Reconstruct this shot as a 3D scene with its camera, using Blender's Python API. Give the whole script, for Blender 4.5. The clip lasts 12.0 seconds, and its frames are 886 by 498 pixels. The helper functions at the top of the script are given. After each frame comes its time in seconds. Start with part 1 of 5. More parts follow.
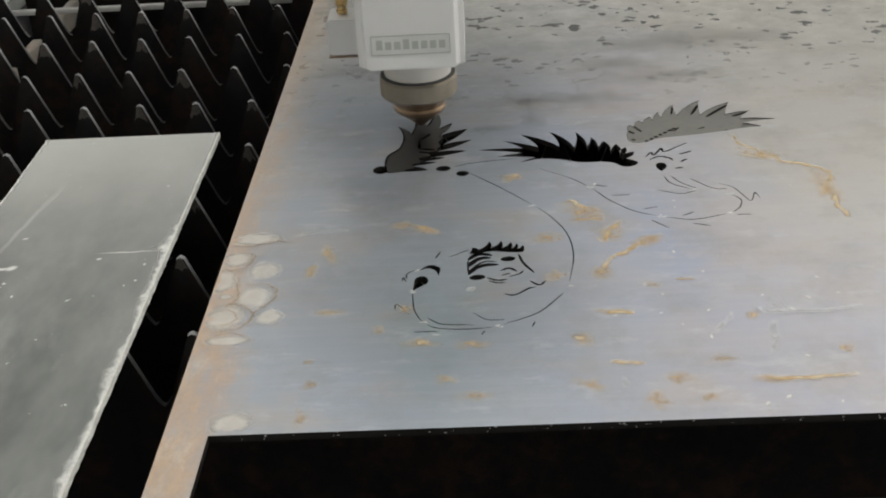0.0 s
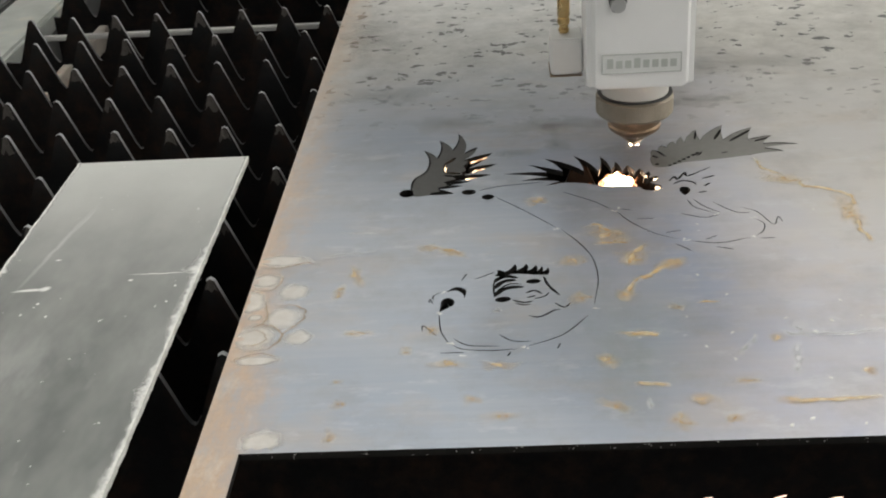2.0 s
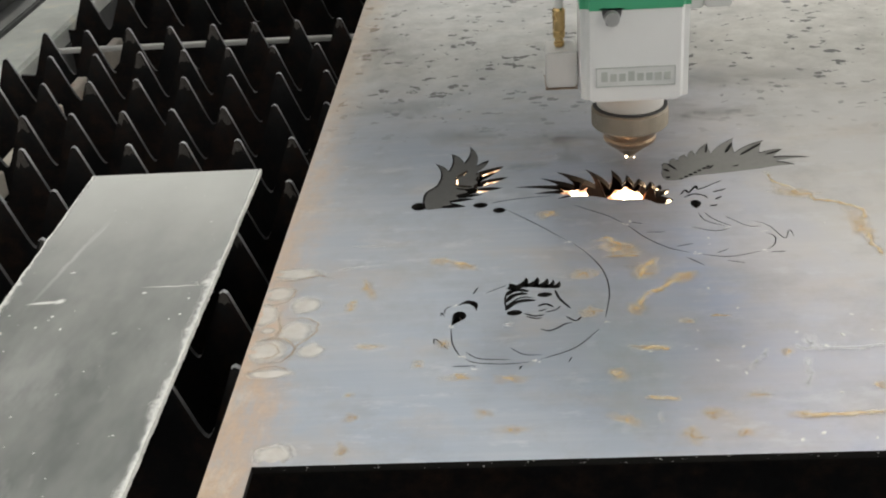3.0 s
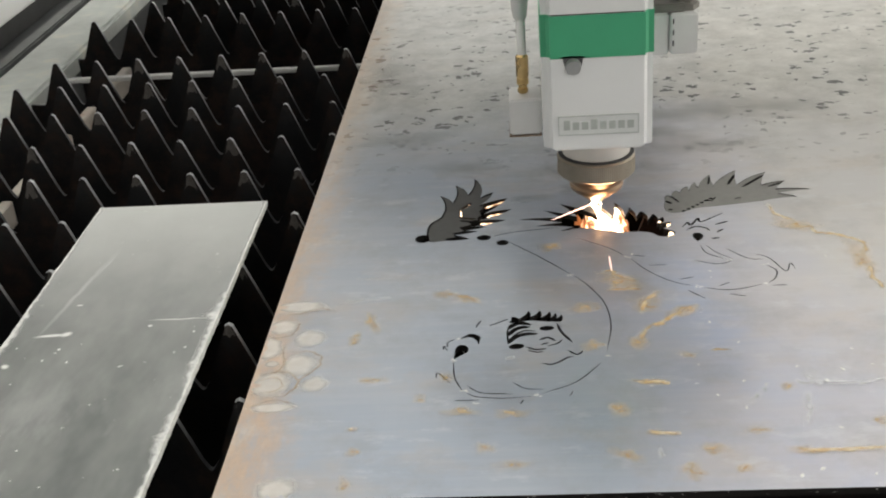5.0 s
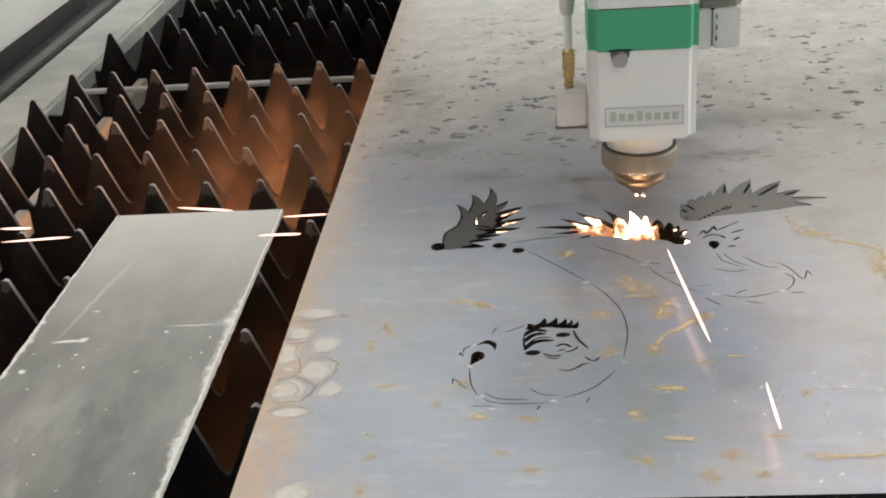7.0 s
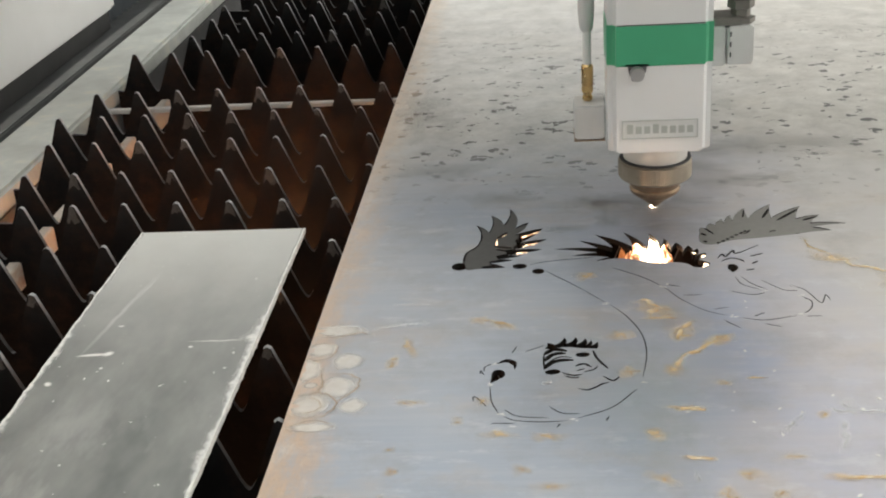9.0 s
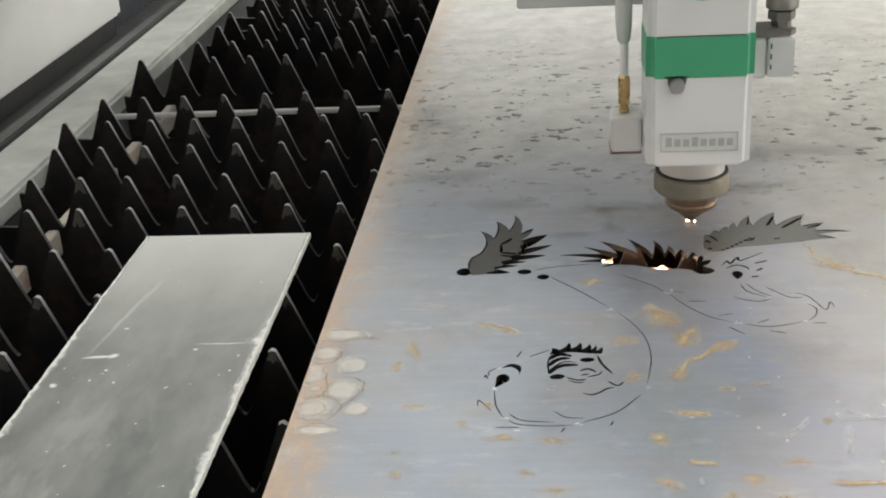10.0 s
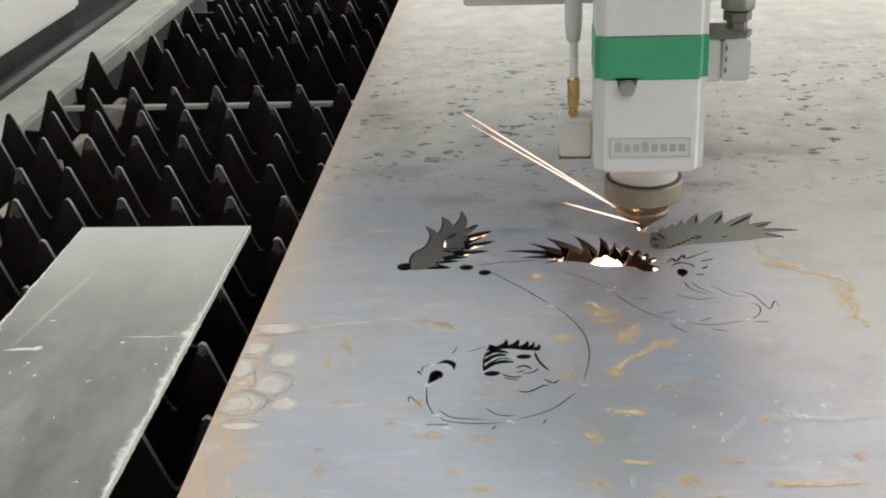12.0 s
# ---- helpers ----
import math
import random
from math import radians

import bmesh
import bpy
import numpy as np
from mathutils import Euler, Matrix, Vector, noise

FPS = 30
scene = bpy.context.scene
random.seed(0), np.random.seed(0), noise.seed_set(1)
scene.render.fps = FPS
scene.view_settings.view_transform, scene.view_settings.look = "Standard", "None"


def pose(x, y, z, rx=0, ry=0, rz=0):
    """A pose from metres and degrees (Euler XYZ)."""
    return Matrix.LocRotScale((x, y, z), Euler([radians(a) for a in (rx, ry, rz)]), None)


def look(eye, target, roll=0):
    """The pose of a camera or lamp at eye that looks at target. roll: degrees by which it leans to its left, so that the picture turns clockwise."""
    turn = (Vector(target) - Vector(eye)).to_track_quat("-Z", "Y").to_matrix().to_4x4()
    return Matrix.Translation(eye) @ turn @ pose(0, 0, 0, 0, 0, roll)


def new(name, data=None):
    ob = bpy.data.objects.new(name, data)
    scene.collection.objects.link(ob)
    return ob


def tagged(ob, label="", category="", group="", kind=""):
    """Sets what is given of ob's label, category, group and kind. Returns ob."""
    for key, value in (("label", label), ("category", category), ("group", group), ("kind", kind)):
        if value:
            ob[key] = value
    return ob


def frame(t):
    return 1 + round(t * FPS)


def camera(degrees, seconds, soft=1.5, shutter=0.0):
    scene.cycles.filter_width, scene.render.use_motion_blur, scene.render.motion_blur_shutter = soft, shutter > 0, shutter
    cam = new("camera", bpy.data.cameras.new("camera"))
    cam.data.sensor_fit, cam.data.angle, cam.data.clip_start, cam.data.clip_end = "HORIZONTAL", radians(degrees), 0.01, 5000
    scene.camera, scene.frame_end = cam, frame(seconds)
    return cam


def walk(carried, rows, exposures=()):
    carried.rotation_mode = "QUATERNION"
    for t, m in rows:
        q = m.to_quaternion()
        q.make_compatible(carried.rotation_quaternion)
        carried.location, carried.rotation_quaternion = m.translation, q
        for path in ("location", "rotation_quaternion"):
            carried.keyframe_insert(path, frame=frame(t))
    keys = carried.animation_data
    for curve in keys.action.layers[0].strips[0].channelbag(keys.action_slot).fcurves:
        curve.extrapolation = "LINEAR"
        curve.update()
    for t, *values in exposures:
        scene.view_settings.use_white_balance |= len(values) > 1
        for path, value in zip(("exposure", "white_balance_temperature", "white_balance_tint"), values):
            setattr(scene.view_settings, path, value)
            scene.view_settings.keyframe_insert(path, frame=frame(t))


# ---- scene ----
cam = camera(40.0, 12.0, soft=2.0)
PATH = [
    (0, (0.159, -0.461, 0.351), (0.083, 1.289, -0.616), -3.5),
    (0.5, (0.158, -0.463, 0.355), (0.073, 1.29, -0.603), -3.7),
    (1, (0.155, -0.466, 0.356), (0.062, 1.294, -0.587), -3.7),
    (1.5, (0.157, -0.468, 0.354), (0.058, 1.297, -0.581), -3.8),
    (2, (0.156, -0.47, 0.355), (0.048, 1.297, -0.575), -3.8),
    (2.5, (0.153, -0.472, 0.359), (0.038, 1.298, -0.565), -3.8),
    (3, (0.156, -0.472, 0.359), (0.03, 1.302, -0.557), -4.0),
    (3.2, (0.158, -0.472, 0.364), (0.029, 1.3, -0.554), -3.9),
    (5, (0.161, -0.474, 0.368), (0.02, 1.315, -0.515), -4.2),
    (5.5, (0.162, -0.476, 0.368), (0.017, 1.317, -0.507), -4.2),
    (6, (0.159, -0.476, 0.364), (0.013, 1.318, -0.507), -4.1),
    (6.5, (0.16, -0.477, 0.362), (0.007, 1.32, -0.502), -4.2),
    (7, (0.158, -0.477, 0.363), (-0.001, 1.323, -0.495), -4.3),
    (7.5, (0.156, -0.484, 0.366), (-0.014, 1.319, -0.483), -4.3),
    (9.5, (0.153, -0.488, 0.362), (-0.029, 1.331, -0.447), -3.7),
    (10, (0.152, -0.49, 0.361), (-0.032, 1.333, -0.442), -3.5),
    (10.5, (0.151, -0.491, 0.362), (-0.038, 1.333, -0.437), -3.4),
    (11, (0.154, -0.487, 0.356), (-0.034, 1.337, -0.441), -3.2),
    (11.5, (0.16, -0.483, 0.351), (-0.018, 1.343, -0.445), -2.9),
    (12, (0.174, -0.473, 0.345), (0.031, 1.356, -0.452), -2.3),
]
walk(cam, [(t, look(eye, target, roll)) for t, eye, target, roll in PATH],
     [(0.0, -0.23), (1.0, -0.16), (2.5, -0.07), (3.2, -0.05), (5.0, 0.0), (6.0, 0.02), (7.5, -0.03), (9.5, 0.0), (12.0, 0.0)])
from mathutils.geometry import delaunay_2d_cdt

# ---- world and light ----
world = bpy.data.worlds.new("hall_daylight")
world.use_nodes = True
scene.world = world
sky = world.node_tree.nodes.new("ShaderNodeTexSky")
sky.sky_type, sky.sun_disc = "NISHITA", False
sky.sun_elevation, sky.sun_rotation = radians(50), radians(200)
world.node_tree.links.new(sky.outputs[0], world.node_tree.nodes["Background"].inputs[0])
world.node_tree.nodes["Background"].inputs[1].default_value = 0.1
ROOF_FILL = 0.375      # glow of the unseen roof panels added to light the hall
WALL_FILL = 2.5        # glow of the unseen wall panels added to light from the sides
FIRE = 64.0         # glow of the burning metal under the cut
SHOWER = 360.0       # glow of the ember shower between the slats
SPARK = 2.6        # glow of the flying sparks


# ---- materials ----
class Nodes:
    """A node material under construction."""

    def __init__(self, name):
        self.mat = bpy.data.materials.new(name)
        self.mat.use_nodes = True
        self.tree = self.mat.node_tree
        self.bsdf = self.tree.nodes["Principled BSDF"]
        self.coord = self.tree.nodes.new("ShaderNodeTexCoord").outputs["Object"]

    def put(self, kind, operation="", feature="", data_type="", vector_type="", interpolation_type=""):
        node = self.tree.nodes.new(kind)
        if operation:
            node.operation = operation
        if feature:
            node.feature = feature
        if data_type:
            node.data_type = data_type
        if vector_type:
            node.vector_type = vector_type
        if interpolation_type:
            node.interpolation_type = interpolation_type
        return node

    def feed(self, socket, value):
        if isinstance(value, bpy.types.NodeSocket):
            self.tree.links.new(value, socket)
        elif isinstance(value, tuple) and len(value) == 3 and socket.type == "RGBA":
            socket.default_value = (*value, 1)
        else:
            socket.default_value = value

    def math(self, op, a, b=0.0, c=0.0):
        node = self.put("ShaderNodeMath", operation=op)
        for i, v in enumerate((a, b, c)):
            self.feed(node.inputs[i], v)
        return node.outputs[0]

    def ramp(self, value, a, b, lo=0.0, hi=1.0):
        node = self.put("ShaderNodeMapRange", interpolation_type="LINEAR")
        node.clamp = True
        for i, v in enumerate((value, a, b, lo, hi)):
            self.feed(node.inputs[i], v)
        return node.outputs[0]

    def stretch(self, scale, shift=(0, 0, 0), turn=0.0, vector=None):
        node = self.put("ShaderNodeMapping")
        self.feed(node.inputs[0], vector or self.coord)
        node.inputs["Location"].default_value = shift
        node.inputs["Rotation"].default_value = (0, 0, turn)
        node.inputs["Scale"].default_value = scale
        return node.outputs[0]

    def noise(self, scale, detail=4.0, rough=0.6, vector=None, distortion=0.0):
        node = self.put("ShaderNodeTexNoise")
        self.feed(node.inputs["Vector"], vector or self.coord)
        for key, v in (("Scale", scale), ("Detail", detail), ("Roughness", rough), ("Distortion", distortion)):
            node.inputs[key].default_value = v
        return node.outputs["Fac"]

    def mix(self, fac, a, b):
        node = self.put("ShaderNodeMix", data_type="RGBA")
        self.feed(node.inputs[0], fac)
        self.feed(node.inputs[6], a)
        self.feed(node.inputs[7], b)
        return node.outputs[2]

    def bump(self, height, strength=0.2, distance=0.001):
        node = self.put("ShaderNodeBump")
        node.inputs["Strength"].default_value, node.inputs["Distance"].default_value = strength, distance
        self.feed(node.inputs["Height"], height)
        self.feed(self.bsdf.inputs["Normal"], node.outputs[0])

    def done(self, colour, rough, metal=0.0):
        self.feed(self.bsdf.inputs["Base Color"], colour)
        self.feed(self.bsdf.inputs["Roughness"], rough)
        self.feed(self.bsdf.inputs["Metallic"], metal)
        return self.mat


def plain(name, colour, rough, metal=0.0, scale=60.0, spread=0.25, relief=0.1, worn_lit=None, sheen=0.5):
    """A paint or metal with grain and stains at two scales."""
    n = Nodes(name)
    fine, broad = n.noise(scale, 5), n.noise(scale * 0.12, 3)
    both = n.math("ADD", n.math("MULTIPLY", fine, 0.5), n.math("MULTIPLY", broad, 0.5))
    dark = tuple(c * (1 - spread) for c in colour)
    light = tuple(min(1, c * (1 + spread)) for c in colour)
    shade = n.mix(n.ramp(both, 0.3, 0.7), dark, light)
    if worn_lit:
        shade = n.mix(n.ramp(fine, 0.56, 0.7), shade, worn_lit)
    n.bump(fine, relief)
    n.bsdf.inputs["Specular IOR Level"].default_value = sheen
    return n.done(shade, n.ramp(broad, 0.3, 0.7, max(0.05, rough - 0.08), min(1, rough + 0.1)), metal)


def glow(name, colour, strength):
    m = bpy.data.materials.new(name)
    m.use_nodes = True
    b = m.node_tree.nodes["Principled BSDF"]
    b.inputs["Base Color"].default_value = (*colour, 1)
    b.inputs["Emission Color"].default_value = (*colour, 1)
    b.inputs["Emission Strength"].default_value = strength
    return m


def spots(n, rows, vector, soft=(0.75, 1.0)):
    """The union of ellipses x, y, rx, ry, turn in degrees, as a mask."""
    mask = None
    for x, y, rx, ry, turn in rows:
        node = n.put("ShaderNodeMapping", vector_type="TEXTURE")
        n.feed(node.inputs[0], vector)
        node.inputs["Location"].default_value = (x, y, 0)
        node.inputs["Rotation"].default_value = (0, 0, radians(turn))
        node.inputs["Scale"].default_value = (rx, ry, 1)
        far = n.put("ShaderNodeVectorMath", operation="LENGTH")
        n.feed(far.inputs[0], node.outputs[0])
        one = n.ramp(far.outputs["Value"], soft[0], soft[1], 1.0, 0.0)
        mask = one if mask is None else n.math("MAXIMUM", mask, one)
    return mask


# patches of thin rust, the lines in which water ran, rubbed marks, dried drops, soot smudges
RUST_PATCHES = [
    (0.217, 0.216, 0.014, 0.010, -30), (0.230, 0.184, 0.009, 0.009, 40), (0.107, 0.206, 0.008, 0.005, 0), (0.121, 0.199, 0.010, 0.004, -30), (0.195, 0.183, 0.008, 0.007, 0), (0.196, 0.138, 0.005, 0.006, 0),
    (0.222, 0.140, 0.006, 0.007, 60), (0.252, 0.173, 0.009, 0.005, 20), (0.341, 0.289, 0.014, 0.007, -15), (0.374, 0.232, 0.007, 0.020, 8), (0.255, 0.178, 0.008, 0.004, 0),
    (0.249, 0.123, 0.006, 0.003, 0), (0.206, 0.070, 0.005, 0.007, 30), (0.2495, 0.034, 0.006, 0.005, 0), (0.237, 0.015, 0.005, 0.007, 0), (0.263, 0.017, 0.006, 0.004, 0), (0.274, 0.049, 0.006, 0.003, 0),
    (0.297, 0.088, 0.004, 0.004, 0), (0.206, 0.030, 0.008, 0.004, -40), (0.336, 0.054, 0.004, 0.003, 0), (0.063, 0.173, 0.004, 0.010, 15), (0.0545, 0.153, 0.003, 0.008, 0), (0.068, 0.107, 0.009, 0.003, 0),
    (0.098, 0.087, 0.004, 0.004, 0), (0.121, 0.073, 0.009, 0.004, 0), (0.148, 0.070, 0.009, 0.004, 0), (0.063, 0.059, 0.003, 0.003, 0), (0.066, 0.039, 0.004, 0.004, 0), (0.065, 0.012, 0.003, 0.006, 0),
    (0.134, 0.039, 0.005, 0.004, 0), (0.149, 0.024, 0.010, 0.003, 0), (0.112, 0.108, 0.004, 0.004, 0), (0.176, 0.269, 0.007, 0.006, 0), (0.226, 0.097, 0.010, 0.003, -6), (0.294, 0.030, 0.007, 0.004, 0)]
RUST_LINES = [
    (0.0016, (0.330, 0.324), (0.333, 0.307), (0.345, 0.293)), (0.0018, (0.330, 0.293), (0.332, 0.285), (0.352, 0.284), (0.354, 0.275), (0.366, 0.270), (0.377, 0.262), (0.380, 0.252), (0.376, 0.239), (0.369, 0.226)),
    (0.0016, (0.377, 0.229), (0.374, 0.210), (0.377, 0.190)), (0.0016, (0.202, 0.225), (0.213, 0.229), (0.216, 0.224), (0.227, 0.213)), (0.0012, (0.207, 0.204), (0.231, 0.204)),
    (0.0020, (0.244, 0.201), (0.232, 0.189), (0.228, 0.175)), (0.0018, (0.260, 0.176), (0.248, 0.171), (0.239, 0.162), (0.231, 0.157), (0.225, 0.146), (0.221, 0.136)),
    (0.0014, (0.112, 0.204), (0.121, 0.201), (0.127, 0.194)), (0.0014, (0.218, 0.097), (0.235, 0.095)), (0.0018, (0.216, 0.049), (0.235, 0.048)), (0.0016, (0.290, 0.030), (0.310, 0.0295), (0.337, 0.032)),
    (0.0010, (0.261, 0.128), (0.274, 0.128))]
DROP_RIMS = [
    (0.0007, (0.002, 0.187), (0.016, 0.187), (0.030, 0.192), (0.040, 0.188)), (0.0007, (0.000, 0.160), (0.010, 0.158), (0.016, 0.162), (0.018, 0.172), (0.014, 0.182)),
    (0.0008, (0.014, 0.152), (0.013, 0.140), (0.016, 0.130), (0.013, 0.119), (0.003, 0.116)), (0.0007, (0.016, 0.146), (0.020, 0.140), (0.027, 0.141), (0.036, 0.136), (0.037, 0.124), (0.030, 0.113), (0.026, 0.104), (0.027, 0.093)),
    (0.0007, (0.001, 0.113), (0.012, 0.120), (0.022, 0.116), (0.027, 0.105), (0.022, 0.094), (0.008, 0.090)), (0.0006, (0.003, 0.108), (0.012, 0.113), (0.019, 0.106), (0.014, 0.098), (0.004, 0.098)),
    (0.0006, (0.004, 0.083), (0.016, 0.089), (0.030, 0.084))]
RUBBED = [
    (0.0022, (0.306, 0.087), (0.304, 0.068), (0.299, 0.050)), (0.0018, (0.299, 0.099), (0.306, 0.091), (0.336, 0.090), (0.358, 0.094)), (0.0012, (0.223, 0.037), (0.223, 0.026)),
    (0.0016, (0.038, 0.196), (0.052, 0.201), (0.073, 0.203)), (0.0014, (0.046, 0.231), (0.072, 0.229)), (0.0016, (0.288, 0.092), (0.280, 0.081), (0.272, 0.069)), (0.0020, (0.1440, 0.1262), (0.1500, 0.1250)),
    (0.0060, (0.306, 0.096), (0.318, 0.097))]
PALE_DROPS = [
    (0.015, 0.196, 0.018, 0.0075, 0), (0.008, 0.171, 0.0105, 0.0090, 0), (0.003, 0.146, 0.0100, 0.0135, 0), (0.027, 0.156, 0.0100, 0.0105, 0), (0.025, 0.126, 0.0110, 0.0125, 0),
    (0.037, 0.105, 0.0085, 0.0080, 0), (0.012, 0.105, 0.0130, 0.0135, 0), (0.017, 0.082, 0.0130, 0.0050, 0), (0.031, 0.008, 0.0115, 0.0110, 20), (0.009, 0.128, 0.0045, 0.0035, 0)]
SMUDGES = [
    (0.188, 0.401, 0.022, 0.013, -10), (0.194, 0.364, 0.008, 0.012, 0), (0.112, 0.412, 0.026, 0.014, 0), (0.163, 0.351, 0.014, 0.006, 0), (0.232, 0.402, 0.034, 0.016, 0), (0.262, 0.470, 0.030, 0.016, 0),
    (0.300, 0.440, 0.050, 0.012, 5), (0.030, 0.640, 0.025, 0.060, 0), (0.062, 0.480, 0.030, 0.016, 0), (0.330, 0.520, 0.080, 0.025, 0)]


SCRATCHES = [(-0.1380, 0.1705, 0.0131, 0.0022, 7), (-0.1295, 0.1715, 0.0047, 0.0034, 18), (-0.0610, 0.1865, 0.0220, 0.0007, 1),
             (-0.0775, 0.1790, 0.0018, 0.0016, 34), (-0.1550, 0.1350, 0.0036, 0.0026, -34), (-0.1180, 0.1380, 0.0010, 0.0017, 0),
             (-0.1340, 0.1410, 0.0010, 0.0015, 0), (-0.1280, 0.1530, 0.0014, 0.0015, -45), (-0.0480, 0.1700, 0.0010, 0.0015, 0),
             (-0.0490, 0.1505, 0.0011, 0.0013, 27), (-0.0545, 0.1460, 0.0005, 0.0013, 0), (-0.1325, 0.2090, 0.0025, 0.0010, 0)]


def sheet_steel():
    """Cold-rolled sheet with rust along its edge, rust runs, pale drops, scratches and soot flecks."""
    n = Nodes("sheet_steel")
    warp = n.put("ShaderNodeTexNoise")
    n.feed(warp.inputs["Vector"], n.coord)
    warp.inputs["Scale"].default_value, warp.inputs["Detail"].default_value = 120, 3
    push = n.put("ShaderNodeVectorMath", operation="MULTIPLY_ADD")
    n.feed(push.inputs[0], warp.outputs["Color"])
    push.inputs[1].default_value = (0.016, 0.016, 0)
    n.feed(push.inputs[2], n.coord)
    shifted = n.put("ShaderNodeVectorMath", operation="SUBTRACT")
    n.feed(shifted.inputs[0], push.outputs[0])
    shifted.inputs[1].default_value = (0.008, 0.008, 0)
    wob = shifted.outputs[0]
    # a slower warp for the broad zones
    drift = n.put("ShaderNodeTexNoise")
    n.feed(drift.inputs["Vector"], n.coord)
    drift.inputs["Scale"].default_value, drift.inputs["Detail"].default_value = 22, 5
    slow = n.put("ShaderNodeVectorMath", operation="MULTIPLY_ADD")
    n.feed(slow.inputs[0], drift.outputs["Color"])
    slow.inputs[1].default_value = (0.05, 0.05, 0)
    n.feed(slow.inputs[2], n.stretch((1, 1, 1), (-0.025, -0.025, 0)))
    parts = n.put("ShaderNodeSeparateXYZ")
    n.feed(parts.inputs[0], slow.outputs[0])
    px, py = parts.outputs[0], parts.outputs[1]
    broad, fine = n.noise(5.0, 3), n.noise(220.0, 4)
    brushed = n.noise(30.0, 5, 0.65, n.stretch((0.25, 5.0, 1)))
    steel = n.mix(n.ramp(broad, 0.35, 0.65), (0.36, 0.412, 0.495), (0.43, 0.455, 0.50))
    steel = n.mix(n.ramp(px, 0.16, 0.36), steel, n.mix(n.ramp(n.noise(9.0, 4), 0.4, 0.6), (0.50, 0.465, 0.50), (0.40, 0.43, 0.58)))
    steel = n.mix(n.math("MULTIPLY", n.ramp(px, 0.27, 0.36), n.ramp(py, 0.05, 0.25, 0.4, 0.85)), steel, (0.57, 0.55, 0.52))
    # heat tints, water marks, smudges and rubbed patches
    tan = n.math("MULTIPLY", n.ramp(n.noise(13.0, 5, 0.65, n.stretch((0.8, 1.3, 1), (3, 1, 0))), 0.52, 0.70), 0.40)
    steel = n.mix(tan, steel, (0.50, 0.42, 0.34))
    steel = n.mix(n.math("MULTIPLY", n.ramp(brushed, 0.45, 0.75), 0.22), steel, (0.62, 0.62, 0.62))
    steel = n.mix(n.math("MULTIPLY", n.ramp(n.noise(16.0, 7, 0.72), 0.48, 0.70), 0.42), steel, (0.27, 0.27, 0.27))
    steel = n.mix(n.math("MULTIPLY", n.ramp(n.noise(34.0, 6, 0.7, n.stretch((0.7, 1.6, 1), (5, 2, 0))), 0.56, 0.66), 0.35), steel, (0.64, 0.66, 0.68))
    # the far half is duller, pitted and flecked
    far = n.ramp(py, 0.40, 0.58)
    dull = n.mix(n.ramp(n.noise(26.0, 6, 0.75), 0.35, 0.7), (0.30, 0.295, 0.27), (0.58, 0.575, 0.54))
    steel = n.mix(n.math("MULTIPLY", far, 0.75), steel, dull)
    cells = n.put("ShaderNodeTexVoronoi")
    n.feed(cells.inputs["Vector"], n.stretch((70, 108, 1), vector=wob))
    cells.inputs["Scale"].default_value = 1.0
    size = n.ramp(n.noise(22.0, 5, 0.7), 0.42, 0.66, 0.0, 0.50)
    fleck = n.math("MULTIPLY", n.math("LESS_THAN", cells.outputs["Distance"], size), n.ramp(py, 0.38, 0.54))
    fleck = n.math("MULTIPLY", fleck, n.ramp(py, 0.78, 1.0, 1.0, 0.0))
    steel = n.mix(n.math("MULTIPLY", fleck, 0.9), steel, (0.025, 0.025, 0.025))
    # rust
    streak = n.noise(60.0, 6, 0.72, n.stretch((1.6, 0.55, 1)))
    true = n.put("ShaderNodeSeparateXYZ")
    n.feed(true.inputs[0], wob)
    qx, qy = true.outputs[0], true.outputs[1]
    reach = n.math("ADD", n.ramp(qy, 0.06, 0.11, 0.024, 0.014), n.math("MULTIPLY", n.math("SUBTRACT", n.noise(22.0, 5, 0.65), 0.5), 0.050))
    strip = n.ramp(n.math("SUBTRACT", qx, reach), -0.010, 0.014, 1.0, 0.0)
    strip = n.math("MULTIPLY", strip, n.ramp(streak, 0.36, 0.60, 0.15, 1.0))
    strip = n.math("MULTIPLY", strip, n.ramp(qy, 0.09, 0.45, 1.0, 0.55))
    haze = n.math("MULTIPLY", n.math("POWER", n.math("DIVIDE", 0.035, n.math("ADD", n.math("ABSOLUTE", qx), 0.035)), 2.4), n.ramp(n.noise(32.0, 5, 0.7), 0.25, 0.6, 0.2, 0.9))
    edge = n.math("MAXIMUM", strip, n.math("MULTIPLY", haze, n.ramp(py, 0.5, 1.0, 0.7, 0.3)))
    brown = n.mix(n.ramp(streak, 0.35, 0.65), (0.66, 0.37, 0.13), (0.58, 0.45, 0.34))
    brown = n.mix(n.math("MULTIPLY", n.ramp(n.noise(150.0, 5, 0.7, n.stretch((1.3, 0.7, 1), (2, 5, 0))), 0.50, 0.70), 0.4), brown, (0.40, 0.25, 0.14))
    brown = n.mix(n.math("MULTIPLY", n.ramp(n.noise(48.0, 5, 0.7, n.stretch((1.2, 0.6, 1), (8, 3, 0))), 0.52, 0.66), 0.6), brown, (0.72, 0.66, 0.58))
    steel = n.mix(n.math("MULTIPLY", haze, 0.45), steel, (0.55, 0.46, 0.37))
    steel = n.mix(n.math("MULTIPLY", strip, 0.85), steel, brown)
    # bright nicks
    nick = n.put("ShaderNodeTexVoronoi")
    n.feed(nick.inputs["Vector"], n.stretch((58, 95, 1), turn=0.3, vector=wob))
